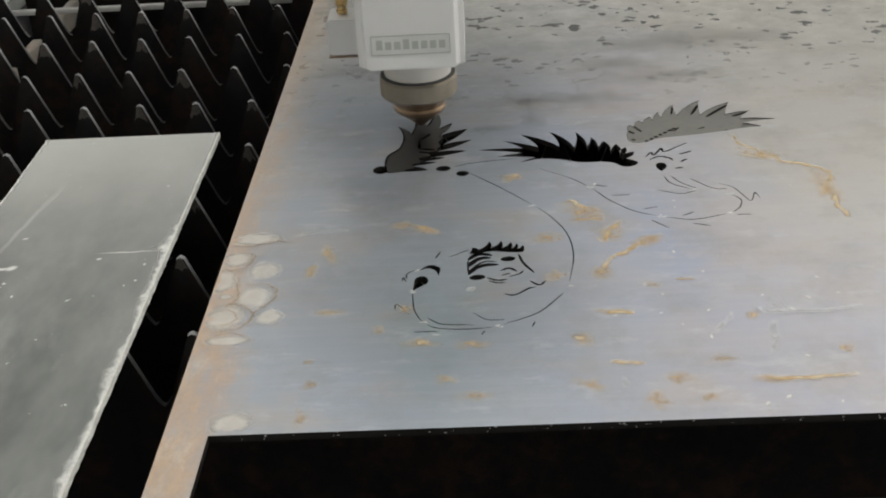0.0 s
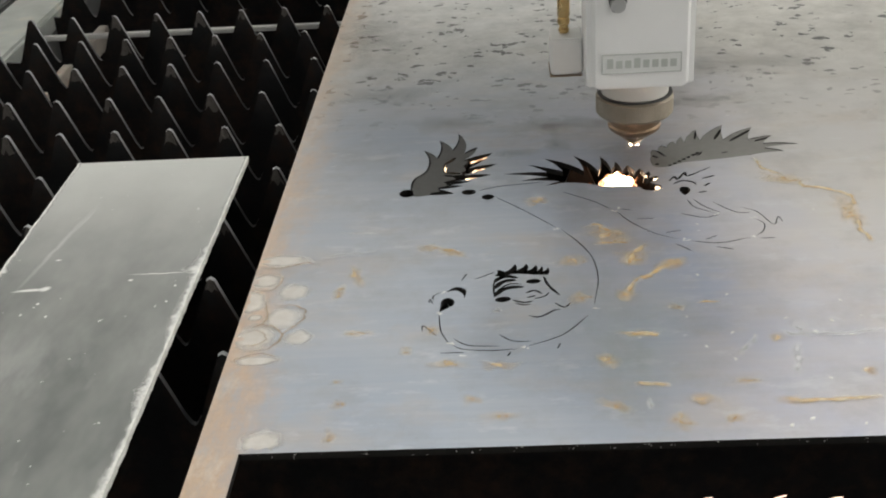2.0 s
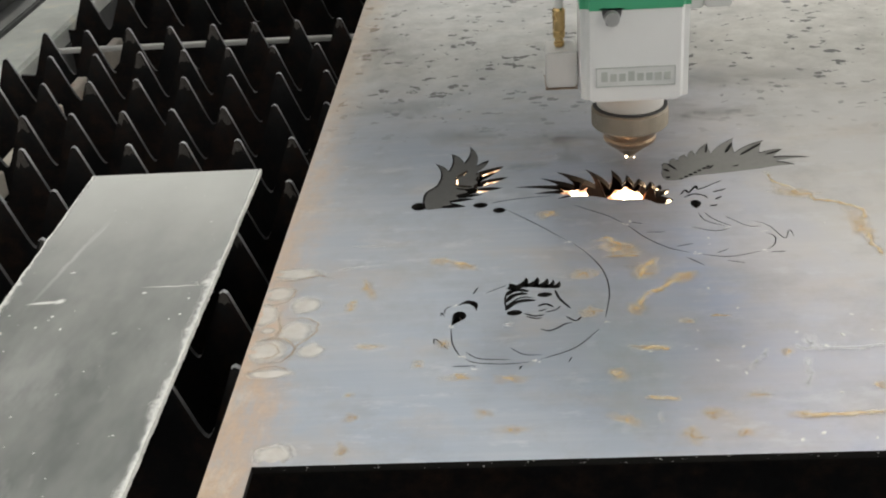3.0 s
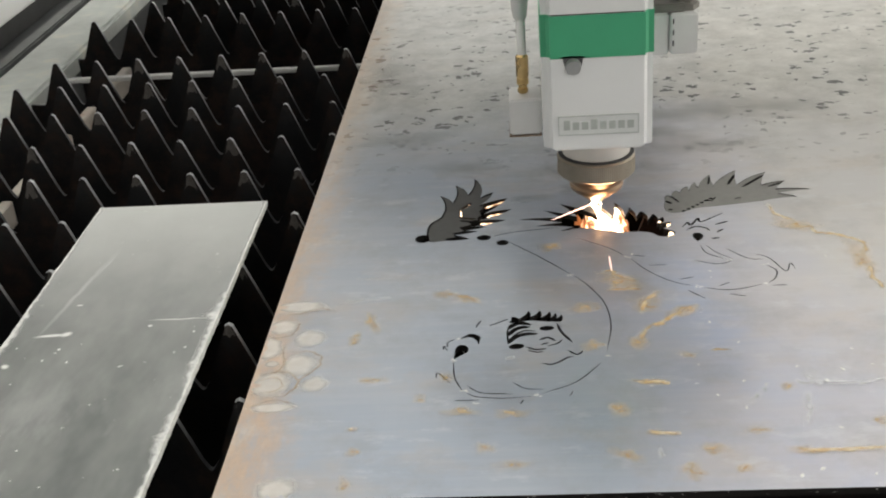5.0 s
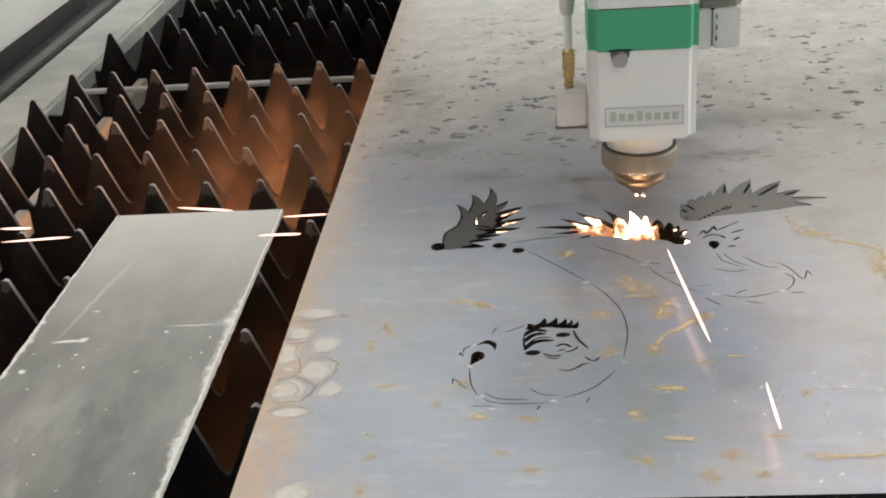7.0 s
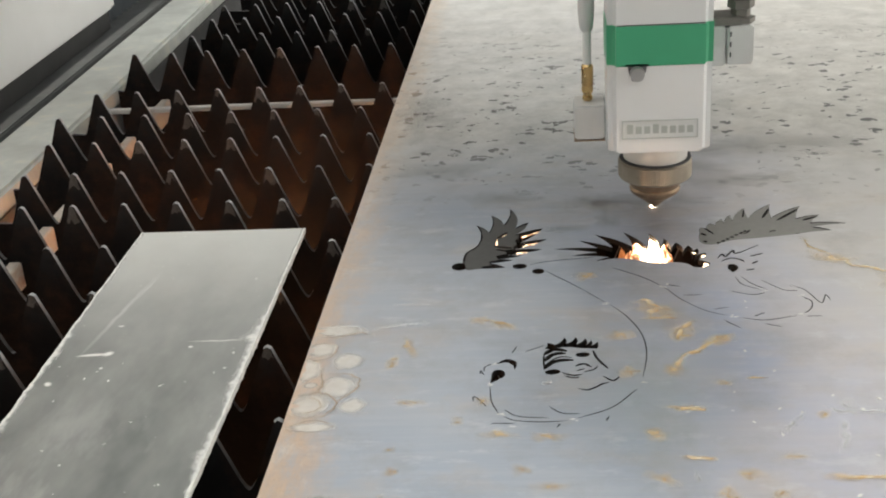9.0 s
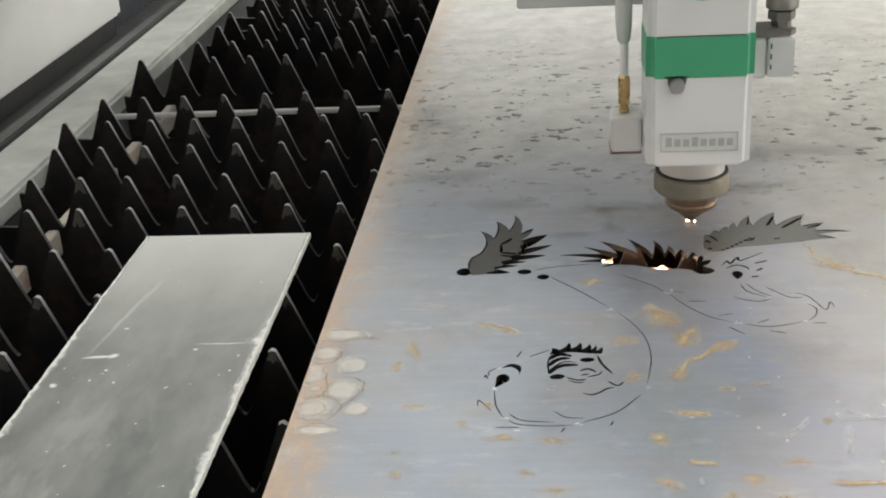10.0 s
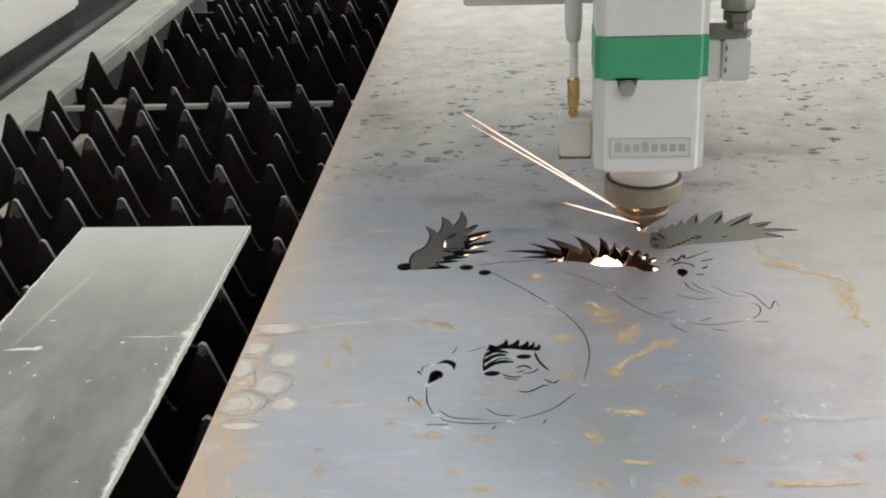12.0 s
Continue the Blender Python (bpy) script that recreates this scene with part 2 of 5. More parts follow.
    nick.inputs["Scale"].default_value = 1.0
    dots = n.math("LESS_THAN", nick.outputs["Distance"], n.ramp(n.noise(17.0, 3), 0.54, 0.72, 0.0, 0.17))
    dots = n.math("MULTIPLY", dots, n.ramp(py, 0.30, 0.45, 1.0, 0.15))
    steel = n.mix(n.math("MULTIPLY", dots, 0.7), steel, (0.85, 0.85, 0.83))
    dull_mask = edge
    rough = n.math("ADD", n.ramp(broad, 0.3, 0.7, 0.285, 0.31), n.math("MULTIPLY", dull_mask, 0.25))
    rough = n.math("ADD", rough, n.math("MULTIPLY", far, 0.07))
    metal = n.math("SUBTRACT", 0.64, n.math("MULTIPLY", dull_mask, 0.55))
    n.bump(n.math("ADD", n.math("MULTIPLY", fine, 0.4), brushed), 0.05, 0.0006)
    return n.done(steel, rough, metal)


def loose_steel():
    n = Nodes("zinc_sheet")
    broad, fine = n.noise(11.0, 4, 0.6, n.stretch((1.6, 0.7, 1), turn=0.5)), n.noise(240.0, 4)
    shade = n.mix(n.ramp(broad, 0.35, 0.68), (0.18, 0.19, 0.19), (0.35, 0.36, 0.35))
    # the far end's bright reflection, painted in as paler, less metallic colour
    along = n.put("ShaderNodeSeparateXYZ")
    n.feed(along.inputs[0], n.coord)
    brightening = n.ramp(n.math("ADD", along.outputs[1], n.math("MULTIPLY", n.math("SUBTRACT", n.noise(9.0, 4), 0.5), 0.10)), 0.16, 0.375, 0.0, 1.0)
    shade = n.mix(n.math("MULTIPLY", brightening, 0.85), shade, (0.70, 0.71, 0.69))
    wob = n.put("ShaderNodeVectorMath", operation="MULTIPLY_ADD")
    warp = n.put("ShaderNodeTexNoise")
    n.feed(warp.inputs["Vector"], n.coord)
    warp.inputs["Scale"].default_value = 90
    n.feed(wob.inputs[0], warp.outputs["Color"])
    wob.inputs[1].default_value = (0.003, 0.003, 0)
    n.feed(wob.inputs[2], n.stretch((1, 1, 1), (-0.0015, -0.0015, 0)))
    shade = n.mix(n.math("MULTIPLY", spots(n, SCRATCHES, wob.outputs[0], (0.45, 1.0)), 0.92), shade, (0.95, 0.95, 0.94))
    faint = spots(n, [(-0.1385, 0.2285, 0.0721, 0.0024, -98), (-0.1315, 0.2665, 0.0228, 0.0013, -99)], wob.outputs[0], (0.2, 1.0))
    shade = n.mix(n.math("MULTIPLY", faint, 0.32), shade, (0.86, 0.87, 0.86))
    smear = n.math("MULTIPLY", n.ramp(n.noise(7.0, 5, 0.65, n.stretch((2.2, 0.8, 1), (4, 1, 0), 0.6)), 0.50, 0.64), n.ramp(along.outputs[1], 0.02, 0.16, 0.5, 0.0))
    shade = n.mix(smear, shade, (0.62, 0.63, 0.62))
    fleck = n.ramp(n.noise(150.0, 2), 0.72, 0.76)
    shade = n.mix(fleck, shade, (0.85, 0.85, 0.84))
    n.bump(fine, 0.05, 0.0005)
    return n.done(shade, n.ramp(broad, 0.3, 0.7, 0.30, 0.44), n.ramp(brightening, 0.0, 1.0, 0.8, 0.25))


def stain(name, colours, rough, metal, strength, grain, ragged, soft=(0.15, 0.55), threads=False, ringed=False):
    """A thin film on the sheet: it covers by the mesh's own cover value, broken up by grain."""
    n = Nodes(name)
    cover = n.put("ShaderNodeAttribute")
    cover.attribute_name = "cover"
    c = cover.outputs["Fac"]
    grit = n.math("MULTIPLY", n.math("SUBTRACT", n.noise(grain, 5, 0.65), 0.5), ragged)
    alpha = n.ramp(n.math("ADD", c, grit), *soft)
    shade = n.mix(n.ramp(n.noise(grain * 1.6, 3), 0.38, 0.64), colours[0], colours[1])
    if threads:
        crawl = n.math("ABSOLUTE", n.math("SUBTRACT", n.noise(120.0, 2, 0.5, n.stretch((0.7, 1.2, 1))), 0.5))
        line = n.ramp(crawl, 0.012, 0.040, 1.0, 0.0)
        shade = n.mix(n.math("MULTIPLY", line, 0.8), shade, (0.86, 0.72, 0.46))
        alpha = n.math("MULTIPLY", alpha, n.ramp(line, 0.0, 1.0, 0.62, 1.0))
    if ringed:
        shade = n.mix(n.ramp(n.math("ADD", c, n.math("MULTIPLY", grit, 0.3)), 0.05, 0.16, 0.5, 0.0), shade, (0.40, 0.31, 0.22))
    n.feed(n.bsdf.inputs["Alpha"], n.math("MULTIPLY", alpha, strength))
    return n.done(shade, rough, metal)


RUST_FILM = stain("rust_film", ((0.80, 0.54, 0.24), (0.66, 0.40, 0.15)), 0.5, 0.1, 0.64, 170.0, 1.9, (0.10, 0.95), True)
RUST_THREAD = stain("rust_thread", ((0.74, 0.48, 0.18), (0.92, 0.80, 0.56)), 0.45, 0.2, 0.60, 120.0, 2.1, (0.05, 1.0))
RUB_FILM = stain("rubbed_mark", ((0.86, 0.86, 0.85), (0.74, 0.75, 0.76)), 0.4, 0.2, 0.40, 150.0, 2.2, (0.1, 1.2))
DROP_FILM = stain("dried_drop", ((0.88, 0.85, 0.80), (0.78, 0.74, 0.68)), 0.40, 0.1, 0.66, 110.0, 0.6, (0.0, 0.50), False, True)
RIM_FILM = stain("drop_rim", ((0.50, 0.36, 0.22), (0.62, 0.50, 0.36)), 0.45, 0.1, 0.50, 90.0, 0.8, (0.05, 0.8))
OXIDE = stain("oxide_fringe", ((0.90, 0.90, 0.88), (0.74, 0.75, 0.74)), 0.5, 0.0, 0.85, 130.0, 1.5, (0.25, 0.85))
SOOT_FILM = stain("soot_smudge", ((0.20, 0.18, 0.16), (0.28, 0.26, 0.24)), 0.45, 0.3, 0.34, 60.0, 1.7, (0.0, 1.1))
# same steel twice: each piece's darker reflection is put into its colour
WING_REFLECT = plain("wing_reflection_steel", (0.225, 0.22, 0.21), 0.37, 0.95, 160, 0.14)
CREST_REFLECT = plain("crest_reflection_steel", (0.095, 0.095, 0.094), 0.37, 0.97, 160, 0.2)
STEEL, ZINC = sheet_steel(), loose_steel()
CUT = plain("cut_edge", (0.20, 0.19, 0.18), 0.45, 0.7, 300)
# cut walls near black: the darkness of the openings is put into their colour
KERF = plain("dark_kerf", (0.012, 0.011, 0.010), 0.6, 0.0, 300, 0.4, 0.2, None, 0.2)
BURR = plain("slag_burr", (0.74, 0.74, 0.71), 0.55, 0.2, 500, 0.35, 0.5)
def slat_skin(name, low, tip, rough, metal, sheen, rust=None):
    """Scorched steel; paler towards the tooth tips, where fading highlights are painted in."""
    n = Nodes(name)
    z = n.put("ShaderNodeSeparateXYZ")
    n.feed(z.inputs[0], n.coord)
    fine, broad = n.noise(140.0, 5), n.noise(16.0, 3)
    worn_lit = n.ramp(n.math("ADD", z.outputs[2], n.math("MULTIPLY", n.math("SUBTRACT", fine, 0.5), 0.02)), -0.048, -0.004)
    shade = n.mix(n.math("POWER", worn_lit, 1.8), low, tip)
    shade = n.mix(n.math("MULTIPLY", n.ramp(fine, 0.40, 0.66), 0.5), shade, tuple(c * 0.45 for c in low))
    if rust:
        patch = n.ramp(n.noise(26.0, 6, 0.7, n.stretch((1, 1, 1), (3, 7, 0))), 0.44, 0.60)
        patch = n.math("MULTIPLY", patch, n.ramp(n.noise(90.0, 4, 0.7), 0.35, 0.60, 0.25, 1.0))
        shade = n.mix(n.math("MULTIPLY", patch, 0.8), shade, rust)
    n.bump(fine, 0.35)
    n.bsdf.inputs["Specular IOR Level"].default_value = sheen
    return n.done(shade, n.ramp(broad, 0.3, 0.7, rough - 0.08, rough + 0.1), metal)


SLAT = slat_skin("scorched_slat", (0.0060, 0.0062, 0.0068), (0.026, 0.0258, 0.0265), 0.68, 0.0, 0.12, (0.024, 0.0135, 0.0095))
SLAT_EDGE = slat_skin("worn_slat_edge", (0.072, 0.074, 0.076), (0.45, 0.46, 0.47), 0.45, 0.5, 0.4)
CRUST = plain("slag_crust", (0.062, 0.056, 0.050), 0.75, 0.0, 420, 0.7, 0.8, (0.030, 0.020, 0.014))
BAR = plain("pale_crossbar", (0.50, 0.50, 0.49), 0.5, 0.1, 60)
RUSTY_BAR = plain("rust_streaked_bar", (0.46, 0.42, 0.37), 0.6, 0.1, 45, 0.30, 0.2, (0.34, 0.23, 0.17))
RAIL = plain("dusty_rail_paint", (0.50, 0.525, 0.50), 0.5, 0.1, 24, 0.3, 0.15, (0.62, 0.61, 0.53))
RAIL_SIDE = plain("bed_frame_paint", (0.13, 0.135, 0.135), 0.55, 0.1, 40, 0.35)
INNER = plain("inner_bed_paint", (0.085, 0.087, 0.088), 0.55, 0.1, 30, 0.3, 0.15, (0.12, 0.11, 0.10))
BELLOWS = plain("bellows_cloth", (0.075, 0.085, 0.095), 0.5, 0.0, 60, 0.2)
GROOVE = plain("oily_track", (0.07, 0.073, 0.076), 0.42, 0.2, 50, 0.4)
SOOT = plain("sooty_tray", (0.05, 0.045, 0.04), 0.9, 0.0, 20, 0.4)
CABINET = plain("white_enclosure_paint", (0.78, 0.78, 0.77), 0.35, 0.0, 14, 0.05, 0.02)
SEAM = plain("black_seam_and_gap", (0.03, 0.03, 0.03), 0.6, 0.0, 80)
WHITE = plain("white_head_paint", (0.73, 0.73, 0.72), 0.38, 0.0, 30, 0.04, 0.02)
GREEN = plain("green_band_paint", (0.065, 0.36, 0.19), 0.4, 0.0, 40, 0.06, 0.02)
INK = plain("grey_print", (0.40, 0.42, 0.39), 0.5, 0.0, 200, 0.1)
LABEL = plain("label_silver", (0.67, 0.68, 0.66), 0.4, 0.1, 90, 0.06)
KNURL = plain("nickel_ring", (0.29, 0.255, 0.205), 0.38, 0.85, 120, 0.15)
CERAMIC = plain("pale_ceramic", (0.62, 0.60, 0.56), 0.35, 0.0, 60, 0.06)
BRONZE = plain("heat_tinted_nozzle", (0.27, 0.19, 0.125), 0.36, 0.85, 180, 0.3)
BRASS = plain("brass", (0.62, 0.44, 0.20), 0.3, 0.95, 200, 0.2)
FITTING = plain("dark_steel_fitting", (0.24, 0.23, 0.21), 0.36, 0.85, 160, 0.2)
STEELROD = plain("bright_steel", (0.46, 0.46, 0.45), 0.42, 0.8, 120, 0.1)
TUBE = plain("white_air_hose", (0.72, 0.72, 0.70), 0.4, 0.0, 60, 0.05)
ALU = plain("anodised_bracket", (0.62, 0.62, 0.61), 0.42, 0.2, 70, 0.06)
GANTRY = plain("pale_gantry_paint", (0.86, 0.86, 0.84), 0.4, 0.0, 12, 0.06)
COVER = plain("dark_grey_cover", (0.11, 0.11, 0.112), 0.5, 0.0, 40, 0.2)
WALL = plain("hall_wall", (0.62, 0.62, 0.62), 0.8, 0.0, 2, 0.06)
FLOOR = plain("hall_floor", (0.30, 0.31, 0.31), 0.6, 0.0, 3, 0.15)
PANEL = glow("skylight_sheet", (1.0, 0.992, 0.965), ROOF_FILL)
SIDE_FILL = glow("wall_fill_glow", (1.0, 0.98, 0.93), WALL_FILL)
FAR_FILL = glow("far_fill_glow", (1.0, 0.98, 0.93), WALL_FILL * 0.5)
def fire_skin(name, half, centre, strength):
    """Burning metal: a white-hot middle that cools to orange outwards, broken up by flicker."""
    n = Nodes(name)
    node = n.put("ShaderNodeMapping", vector_type="TEXTURE")
    n.feed(node.inputs[0], n.coord)
    node.inputs["Location"].default_value, node.inputs["Scale"].default_value = centre, half
    far = n.put("ShaderNodeVectorMath", operation="LENGTH")
    n.feed(far.inputs[0], node.outputs[0])
    flicker = n.math("MULTIPLY", n.math("SUBTRACT", n.noise(160.0, 4, 0.65, n.stretch((1.0, 0.6, 0.5))), 0.5), 2.1)
    heat = n.ramp(n.math("ADD", far.outputs["Value"], flicker), 0.28, 1.12, 1.0, 0.0)
    n.feed(n.bsdf.inputs["Emission Color"], n.mix(heat, (1.0, 0.33, 0.10), (1.0, 0.74, 0.48)))
    n.feed(n.bsdf.inputs["Emission Strength"], n.math("ADD", 0.35, n.math("MULTIPLY", n.math("POWER", heat, 3.4), strength)))
    return n.done((0.2, 0.1, 0.05), 0.8)


FLAME = fire_skin("burning_metal", (0.0165, 0.036, 0.030), (0, -0.012, 0.008), FIRE)
SPLASH = fire_skin("nozzle_splash", (0.05, 0.05, 0.05), (0, 0, 0), FIRE * 2.6)
TAIL_FIRE = fire_skin("cooling_fire", (0.020, 0.024, 0.022), (0, -0.006, 0.006), FIRE * 0.22)
STREAK = fire_skin("slit_light", (0.05, 0.05, 0.05), (0, 0, 0), FIRE * 0.08)
SHOWER_GLOW = glow("ember_shower", (1.0, 0.42, 0.16), SHOWER)
EMBER = glow("flying_spark", (1.0, 0.64, 0.52), SPARK)


# ---- mesh helpers ----
def mesh_of(name, bm, *mats):
    me = bpy.data.meshes.new(name)
    bm.normal_update()
    bm.to_mesh(me)
    bm.free()
    for m in mats:
        me.materials.append(m)
    return me


def part(name, bm, material, parent, label="", smooth=False):
    mats = material if isinstance(material, tuple) else (material,)
    ob = new(name, mesh_of(name, bm, *mats))
    ob.parent = parent
    if label:
        tagged(ob, label)
    if smooth:
        soften(ob.data)
    return ob


def soften(me, limit=0.7):
    for p in me.polygons:
        p.use_smooth = True
    me.set_sharp_from_angle(angle=limit)


def thing(name, label, category, group="", kind="", at=(0, 0, 0)):
    ob = new(name)
    ob.empty_display_size = 0.02
    ob.location = at
    return tagged(ob, label, category, group, kind)


def block(bm, x0, x1, y0, y1, z0, z1, bevel=0.0, segments=2):
    m = Matrix.LocRotScale(((x0 + x1) / 2, (y0 + y1) / 2, (z0 + z1) / 2), None, (x1 - x0, y1 - y0, z1 - z0))
    made = bmesh.ops.create_cube(bm, size=1, matrix=m)["verts"]
    if bevel:
        edges = {e for v in made for e in v.link_edges}
        bmesh.ops.bevel(bm, geom=list(edges), offset=bevel, segments=segments, affect="EDGES")
    return bm


def lathe(bm, profile, segments=40, centre=(0, 0), squash=1.0, ribs=0.0):
    """A turned body: rows of radius, height. ribs: depth of the knurling."""
    rings = []
    for r, z in profile:
        ring = []
        for i in range(segments):
            a = 2 * math.pi * i / segments
            q = r * (1 - ribs * (i % 2)) if ribs else r
            ring.append(bm.verts.new((centre[0] + q * math.cos(a), centre[1] + q * squash * math.sin(a), z)))
        rings.append(ring)
    for low, up in zip(rings, rings[1:]):
        for i in range(segments):
            bm.faces.new((low[i], low[(i + 1) % segments], up[(i + 1) % segments], up[i]))
    bm.faces.new(list(reversed(rings[0])))
    bm.faces.new(rings[-1])
    return bm


def tube(bm, points, r, segments=12):
    pts = [Vector(p) for p in points]
    rings = []
    for i, p in enumerate(pts):
        d = (pts[min(i + 1, len(pts) - 1)] - pts[max(i - 1, 0)]).normalized()
        side = d.orthogonal().normalized() if abs(d.z) < 0.99 else Vector((1, 0, 0))
        if i:
            side = (rings_side - d * rings_side.dot(d)).normalized()
        rings_side = side
        up = d.cross(side)
        rings.append([bm.verts.new(p + (side * math.cos(a) + up * math.sin(a)) * r)
                      for a in (2 * math.pi * k / segments for k in range(segments))])
    for low, high in zip(rings, rings[1:]):
        for k in range(segments):
            bm.faces.new((low[k], low[(k + 1) % segments], high[(k + 1) % segments], high[k]))
    bm.faces.new(list(reversed(rings[0])))
    bm.faces.new(rings[-1])
    return bm


def smooth_line(points, steps=8):
    """A Catmull-Rom line through the points."""
    pts = [Vector(p) for p in points]
    pts = [pts[0] * 2 - pts[1]] + pts + [pts[-1] * 2 - pts[-2]]
    out = []
    for a, b, c, d in zip(pts, pts[1:], pts[2:], pts[3:]):
        for k in range(steps):
            t = k / steps
            out.append(0.5 * (2 * b + (c - a) * t + (2 * a - 5 * b + 4 * c - d) * t * t + (3 * b - a - 3 * c + d) * t ** 3))
    return out + [pts[-2]]


def slab(bm, outline, z0, z1, side=0):
    """A flat piece with that outline (any simple polygon)."""
    low = [bm.verts.new((x, y, z0)) for x, y in outline]
    top = [bm.verts.new((x, y, z1)) for x, y in outline]
    faces = [bm.faces.new(top), bm.faces.new(list(reversed(low)))]
    for i in range(len(top)):
        j = (i + 1) % len(top)
        bm.faces.new((low[i], low[j], top[j], top[i])).material_index = side
    bm.normal_update()
    bmesh.ops.triangulate(bm, faces=faces)
    bmesh.ops.recalc_face_normals(bm, faces=bm.faces[:])
    return bm


# ---- the hall ----
def hall():
    bm = block(bmesh.new(), -9, 9, -9, 12, -1.0, -0.9)
    tagged(new("floor", mesh_of("floor", bm, FLOOR)), "grey concrete hall floor", "floor", kind="structure")
    for name, box in (("wall_north", (-9, 9, 12, 12.2, -0.9, 6)), ("wall_south", (-9, 9, -9.2, -9, -0.9, 6)),
                      ("wall_west", (-9.2, -9, -9, 12, -0.9, 6)), ("wall_east", (9, 9.2, -9, 12, -0.9, 6))):
        tagged(new(name, mesh_of(name, block(bmesh.new(), *box), WALL)), "pale painted workshop wall", "wall", kind="structure")
    bm = block(bmesh.new(), -9.2, 9.2, -9.2, 12.2, 6, 6.2)
    tagged(new("ceiling", mesh_of("ceiling", bm, WALL)), "pale workshop roof lining", "ceiling", kind="structure")
    # unseen glowing panels under the roof, added as soft light from above
    for k in range(5):
        name, x = "skylight_%d" % (k + 1), -7.2 + 3.6 * k
        bm = block(bmesh.new(), x - 1.7, x + 1.7, -8.8, 11.8, 5.95, 5.99)
        tagged(new(name, mesh_of(name, bm, PANEL)), "long unseen glowing roof panel, added for light", "skylight", kind="structure")
    # unseen glowing panels on three walls, added to brighten upright faces and reflections
    for k, box in enumerate(((-8, 8, 11.9, 11.98, 0.6, 3.6), (-8.98, -8.9, -6, 10, 1.2, 3.2), (8.9, 8.98, -7, 11, 0.4, 4.6))):
        name = "window_%d" % (k + 1)
        tagged(new(name, mesh_of(name, block(bmesh.new(), *box), SIDE_FILL if k else FAR_FILL)), "long unseen glowing wall panel, added for light", "window", kind="structure")


hall()


# ---- the sheet on the bed, with its cut drawing ----
THICK = 0.004


def ellipse(x, y, rx, ry, turn=0, n=20):
    c, s = math.cos(radians(turn)), math.sin(radians(turn))
    return [Vector((x + rx * math.cos(a) * c - ry * math.sin(a) * s, y + rx * math.cos(a) * s + ry * math.sin(a) * c))
            for a in (2 * math.pi * k / n for k in range(n))]


def kerf(points, wide=0.0008, steps=6):
    """A cut line as a run of quads, tapering at both ends."""
    line = smooth_line(points, steps)
    quads, last = [], None
    for i, p in enumerate(line):
        d = (line[min(i + 1, len(line) - 1)] - line[max(i - 1, 0)]).normalized()
        s = i / (len(line) - 1)
        w = wide * (0.35 + 0.65 * min(1, 5 * s, 5 * (1 - s))) / 2
        pair = (p + Vector((-d.y, d.x)) * w, p - Vector((-d.y, d.x)) * w)
        if last:
            quads.append([last[0], pair[0], pair[1], last[1]])
        last = pair
    return quads


def claws(low, ridge, bends):
    """A feathered outline: a smooth lower edge, then claw-shaped barbs; the ridge runs notch, tip, notch, tip, notch;
    bends gives the bow of the two sides of each barb, the last one serving all that follow."""
    def bow(a, b, side):
        c = (a + b) / 2 + Vector((-(b - a).y, (b - a).x)) * side
        return [a * (1 - t) ** 2 + c * 2 * t * (1 - t) + b * t * t for t in (0.0, 0.2, 0.4, 0.6, 0.8)]

    pts = [Vector(p) for p in ridge]
    outline = smooth_line(low, 6)[:-1]
    for k, (a, b, c) in enumerate(zip(pts[0::2], pts[1::2], pts[2::2])):
        rise, fall = bends[min(k, len(bends) - 1)]
        outline += bow(a, b, rise) + bow(b, c, fall)
    return outline


BIG_PLUME = [claws([(0.254, 0.291), (0.261, 0.284), (0.257, 0.2785), (0.250, 0.2785), (0.245, 0.2845), (0.237, 0.287), (0.223, 0.2875), (0.211, 0.293), (0.202, 0.2955), (0.194, 0.2955), (0.188, 0.2935)],
                   [(0.188, 0.2935), (0.183, 0.292), (0.193, 0.2985), (0.167, 0.302), (0.185, 0.3065), (0.154, 0.314), (0.185, 0.3145), (0.172, 0.328), (0.196, 0.3150), (0.184, 0.338), (0.2105, 0.3145),
                    (0.205, 0.341), (0.2205, 0.3125), (0.2235, 0.338), (0.2295, 0.3135), (0.2335, 0.328), (0.2370, 0.3105), (0.2415, 0.3205), (0.2445, 0.3040), (0.2495, 0.3150), (0.2505, 0.2985), (0.2555, 0.309),
                    (0.2515, 0.2955), (0.2605, 0.301), (0.254, 0.291)], [(-0.06, 0.08)] * 4 + [(-0.10, 0.15)] * 4 + [(0.05, 0.25)] * 2 + [(0.25, 0.30)])]
WING_PLUME = [claws([(0.330, 0.330), (0.313, 0.3265), (0.298, 0.324), (0.281, 0.3215), (0.269, 0.3155), (0.2605, 0.3165), (0.2585, 0.326), (0.2605, 0.338)],
                    [(0.2605, 0.338), (0.2625, 0.346), (0.266, 0.3435), (0.270, 0.3535), (0.273, 0.3495), (0.279, 0.360), (0.280, 0.3530), (0.286, 0.368), (0.287, 0.3580), (0.299, 0.381), (0.2985, 0.3600),
                     (0.3190, 0.387), (0.3155, 0.3600), (0.340, 0.381), (0.3330, 0.3580), (0.351, 0.3635), (0.342, 0.3500), (0.367, 0.3465), (0.342, 0.3420), (0.354, 0.3345), (0.330, 0.330)],
                    [(0.25, 0.05)] * 3 + [(0.14, -0.08)])]
